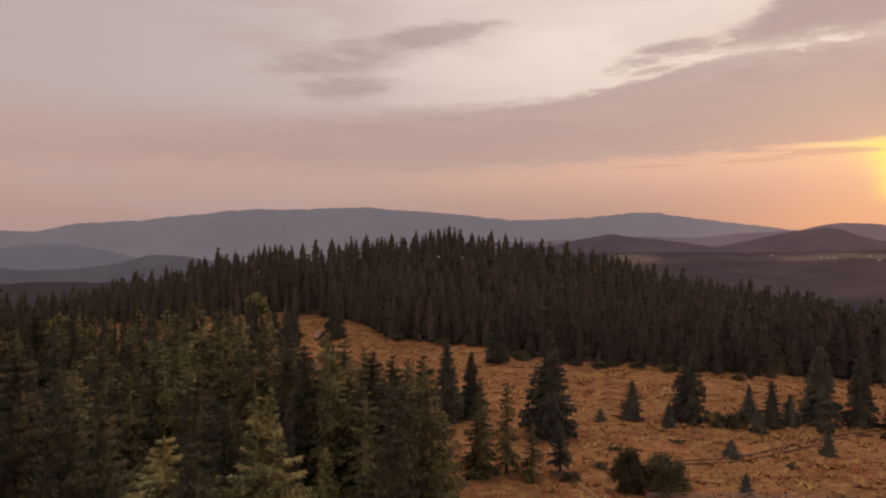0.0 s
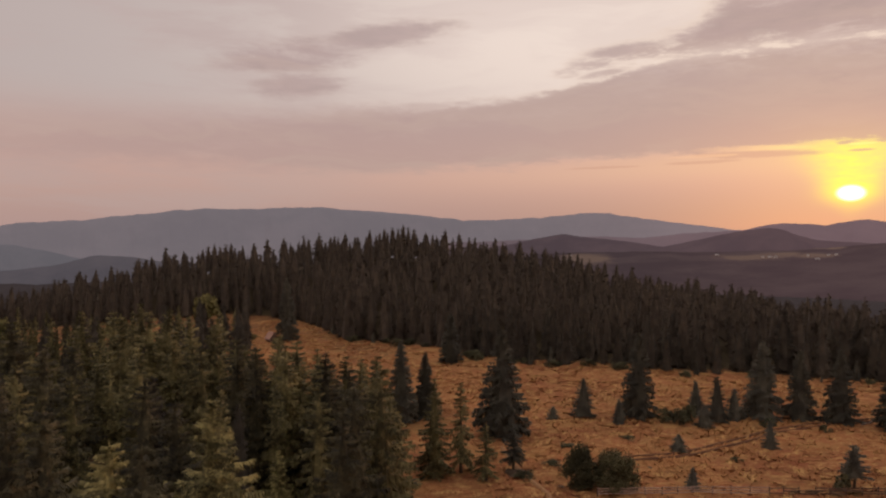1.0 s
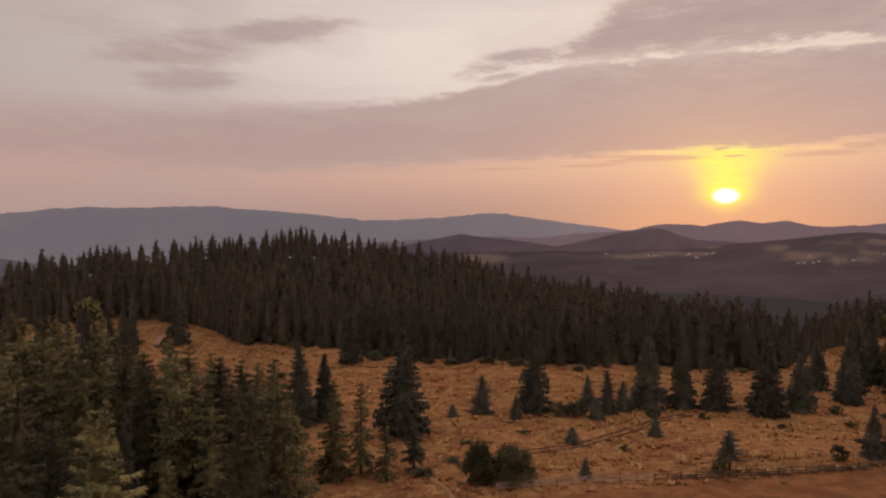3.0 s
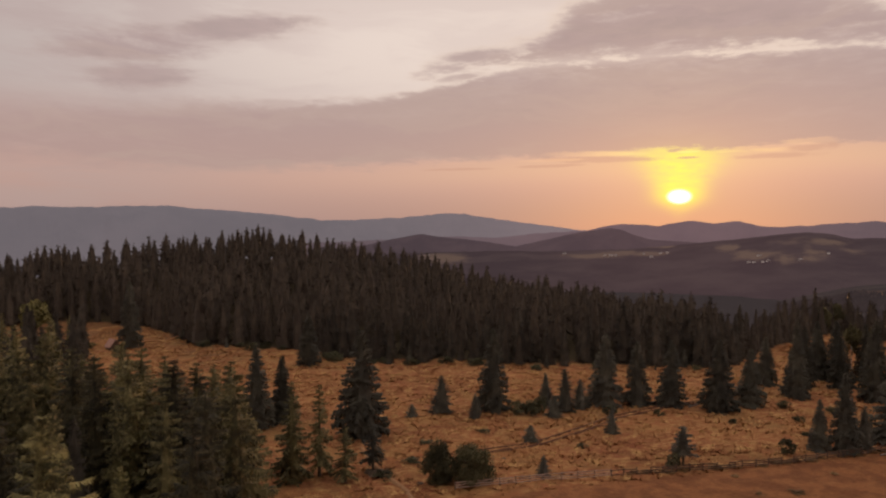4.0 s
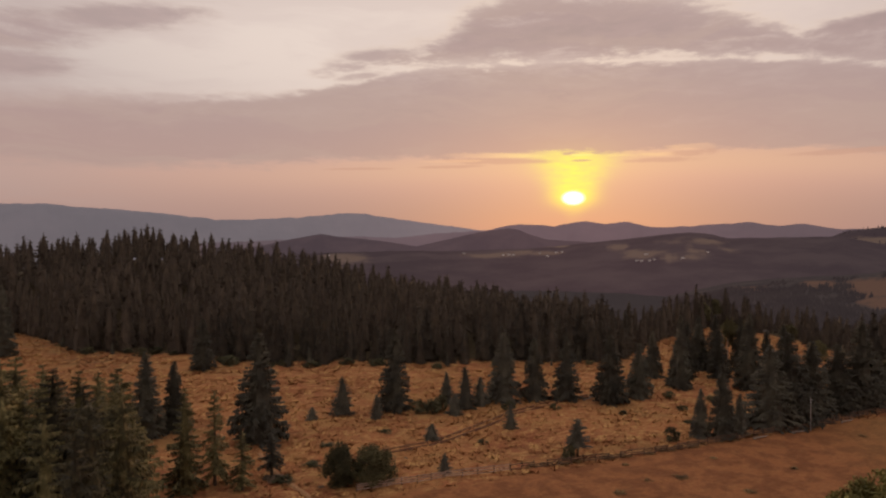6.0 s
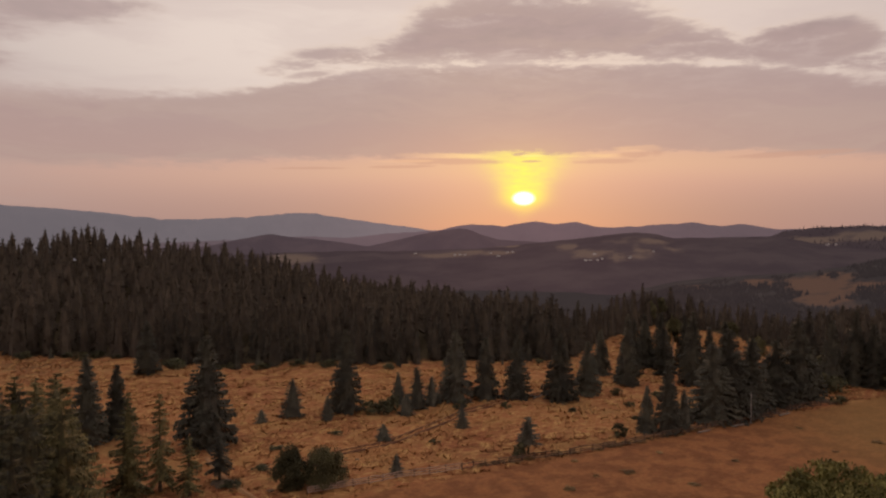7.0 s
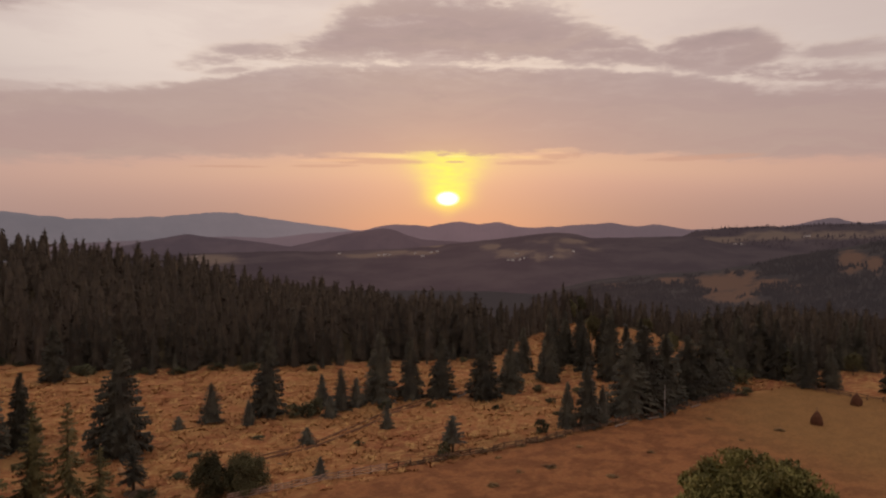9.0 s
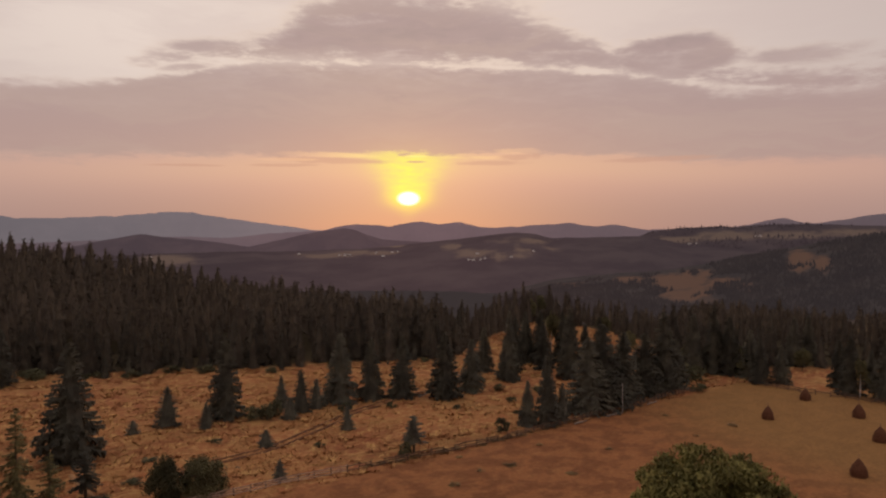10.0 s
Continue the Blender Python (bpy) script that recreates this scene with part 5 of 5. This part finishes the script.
rng = np.random.RandomState(77)
n = 60000
a = np.radians(rng.uniform(-24, 71, n))
r = np.sqrt(rng.uniform(92 ** 2, 330 ** 2, n))
x, y = r * np.sin(a), r * np.cos(a)
lim = np.interp(np.degrees(a), EDGE_AZ, EDGE_R)
thick = fbm(x / 7.0, y / 5.0, 51, 3)
mown = (y < 99.5) & (x > 26)
keep = (r < lim + 2) & (thick > np.where(mown, 0.75, -0.25)) & ((np.degrees(a) > 2) | (r > 150))
x, y, thick, mown = x[keep], y[keep], thick[keep], mown[keep]
m = len(x)
z = land(x, y) + 0.05
blades = 7
t = rng.uniform(0, 2 * np.pi, (m, blades))
h = (np.where(mown, 0.12, 0.28) + 0.45 * np.maximum(thick, 0))[:, None] * rng.uniform(0.6, 1.3, (m, blades))
o = rng.uniform(0.05, 0.75, (m, blades))
w = rng.uniform(0.08, 0.24, (m, blades))
bx, by = x[:, None] + np.cos(t) * o, y[:, None] + np.sin(t) * o
zz = np.repeat(z[:, None], blades, 1)
p0 = np.stack([bx - np.sin(t) * w, by + np.cos(t) * w, zz - 0.1], -1)
p1 = np.stack([bx + np.sin(t) * w, by - np.cos(t) * w, zz - 0.1], -1)
lean = rng.uniform(0.45, 1.0, (m, blades))
p2 = np.stack([bx + np.cos(t) * lean, by + np.sin(t) * lean, zz + h], -1)
up = np.repeat(np.stack([rng.normal(0, 0.25, m * blades), rng.normal(0, 0.25, m * blades), np.ones(m * blades)], -1), 3, 0)
up /= np.linalg.norm(up, axis=1)[:, None]
v = np.stack([p0, p1, p2], 2)
flat = np.cross(v[:, :, 1] - v[:, :, 0], v[:, :, 2] - v[:, :, 0])
v = np.where((flat[..., 2] < 0)[..., None, None], v[:, :, ::-1], v)
tagged(new("grass", soup("grass", v.reshape(-1, 3), GRASS, up)), "tufts of dry straw-coloured grass on the meadow", "grass", kind="stuff")


LOGS = [(98.0, 137.5, 3.4, 20), (101.0, 138.8, 2.6, -12), (119.8, 152.4, 4.0, 8), (110.9, 98.2, 4.2, 3), (121.0, 98.0, 3.6, -4), (137.0, 99.2, 4.4, 5), (82.5, 143.0, 2.2, 40)]
# fallen bleached logs under the spruces and by the fence
for i, (x, y, l, t) in enumerate(LOGS):
    v, f = tube([(-l / 2, 0, 0), (-l / 6, 0.08, 0.03), (l / 5, -0.05, 0.02), (l / 2, 0.1, 0.05)], [0.16, 0.15, 0.12, 0.07], 8)
    v2, f2 = tube([(l / 6, 0, 0.05), (l / 4, 0.35, 0.35)], [0.05, 0.02], 5)
    f += [[n + len(v) for n in face] for face in f2]
    ob = new("log", mesh_of("log", v + v2, f, BLEACHED, True))
    ob.matrix_world = Matrix.Translation(spot(x, y) + Vector((0, 0, 0.3))) @ pose(0, 0, 0, 0, 0, t)
    tagged(ob, "bleached fallen log lying in dry grass", "log", "fallen logs")


# ---------------------------------------------------------------- far woods, villages
def far_wood(hill, count, size, seed, label, bare=0.35):
    """Spruces like dark cones over a hill's wooded parts."""
    me = hill.data
    co = np.empty(len(me.vertices) * 3)
    me.vertices.foreach_get("co", co)
    co = co.reshape(16, -1, 3)
    mask = np.empty(len(me.vertices), np.float32)
    me.attributes["field"].data.foreach_get("value", mask)
    mask = mask.reshape(16, -1)
    rng = np.random.RandomState(seed)
    i, j = rng.uniform(1, 9.9, count), rng.uniform(0, co.shape[1] - 1.01, count)
    i0, j0 = i.astype(int), j.astype(int)
    fi, fj = (i - i0)[:, None], (j - j0)[:, None]
    p = (co[i0, j0] * (1 - fi) + co[i0 + 1, j0] * fi) * (1 - fj) + (co[i0, j0 + 1] * (1 - fi) + co[i0 + 1, j0 + 1] * fi) * fj
    az = np.degrees(np.arctan2(p[:, 0], p[:, 1]))
    keep = (mask[i0, j0] + 0.6 * fbm(p[:, 0] / 60, p[:, 1] / 60, seed, 3) < bare) & (az < 78) & (az > -36)
    p = p[keep]
    m = len(p)
    h = size * rng.uniform(0.6, 1.3, m)
    w = h * rng.uniform(0.2, 0.32, m)
    tris = []
    for k in range(5):
        t0, t1 = 2 * np.pi * k / 5, 2 * np.pi * (k + 1) / 5
        q0 = p + np.stack([np.cos(t0) * w, np.sin(t0) * w, -0.1 * h], -1)
        q1 = p + np.stack([np.cos(t1) * w, np.sin(t1) * w, -0.1 * h], -1)
        tris.append(np.stack([q0, q1, p + np.stack([0 * h, 0 * h, h], -1)], 1))
    v = np.stack(tris, 1).reshape(-1, 3)
    # cones share the hill's material and so its painted haze glow
    return tagged(new("far_wood", soup("far_wood", v, me.materials[0])), label, "forest", kind="stuff")


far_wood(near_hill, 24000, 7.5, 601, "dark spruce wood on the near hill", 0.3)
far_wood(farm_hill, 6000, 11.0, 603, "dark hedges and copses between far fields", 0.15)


def on_hill(hill, az_d, el_d):
    """The point of a hill's front that is seen at this azimuth and elevation."""
    co = np.empty(len(hill.data.vertices) * 3)
    hill.data.vertices.foreach_get("co", co)
    co = co.reshape(-1, 3)
    az = np.degrees(np.arctan2(co[:, 0], co[:, 1]))
    ev = np.degrees(np.arctan2(co[:, 2] - EYE, np.hypot(co[:, 0], co[:, 1])))
    return Vector(co[np.argmin(((az - az_d) * 3) ** 2 + ((ev - el_d) * 4) ** 2)].tolist())


HOUSE_PARTS = [(gabled_walls("wall", w, d, h, 2.4, WALL_PALE), gable("roof", w, d, h, 2.4, 0.5, ROOF_PALE)) for w, d, h in ((9, 6, 3.4), (7, 5, 4.0), (12, 6, 3.2))]
VILLAGES = [(upland, [(14.25, -1.77), (28.6, -1.71), (29.15, -1.81), (29.5, -1.7), (31.6, -1.63), (32.3, -1.68), (33.0, -1.63), (33.5, -1.63), (25.4, -1.6), (39.7, -1.96), (40.25, -2.19), (40.0, -1.73), (42.8, -1.63), (44.65, -1.34),
                      (46.5, -0.92), (39.3, -2.1), (40.7, -2.05), (41.9, -4.8), (42.35, -4.75)]),
            (farm_hill, [(54.9, -0.44), (56.5, 0.13), (57.2, 0.18), (56.75, -0.92), (57.2, -0.97), (61.6, -0.25), (61.8, -0.21), (67.3, 0.16), (67.6, 0.2)])]
for hill, homes in VILLAGES:
    for i, (az_d, el_d) in enumerate(homes):
        walls, roof = HOUSE_PARTS[i % 3]
        house = new("house")
        house.matrix_world = Matrix.Translation(on_hill(hill, az_d, el_d) - Vector((0, 0, 1.0))) @ pose(0, 0, 0, 0, 0, -az_d + (20, -35, 8)[i % 3])
        part("wall", walls, house)
        part("roof", roof, house, None, "pale grey metal roof")
        tagged(house, "pale plastered house in a far village", "house", "houses of the far villages")
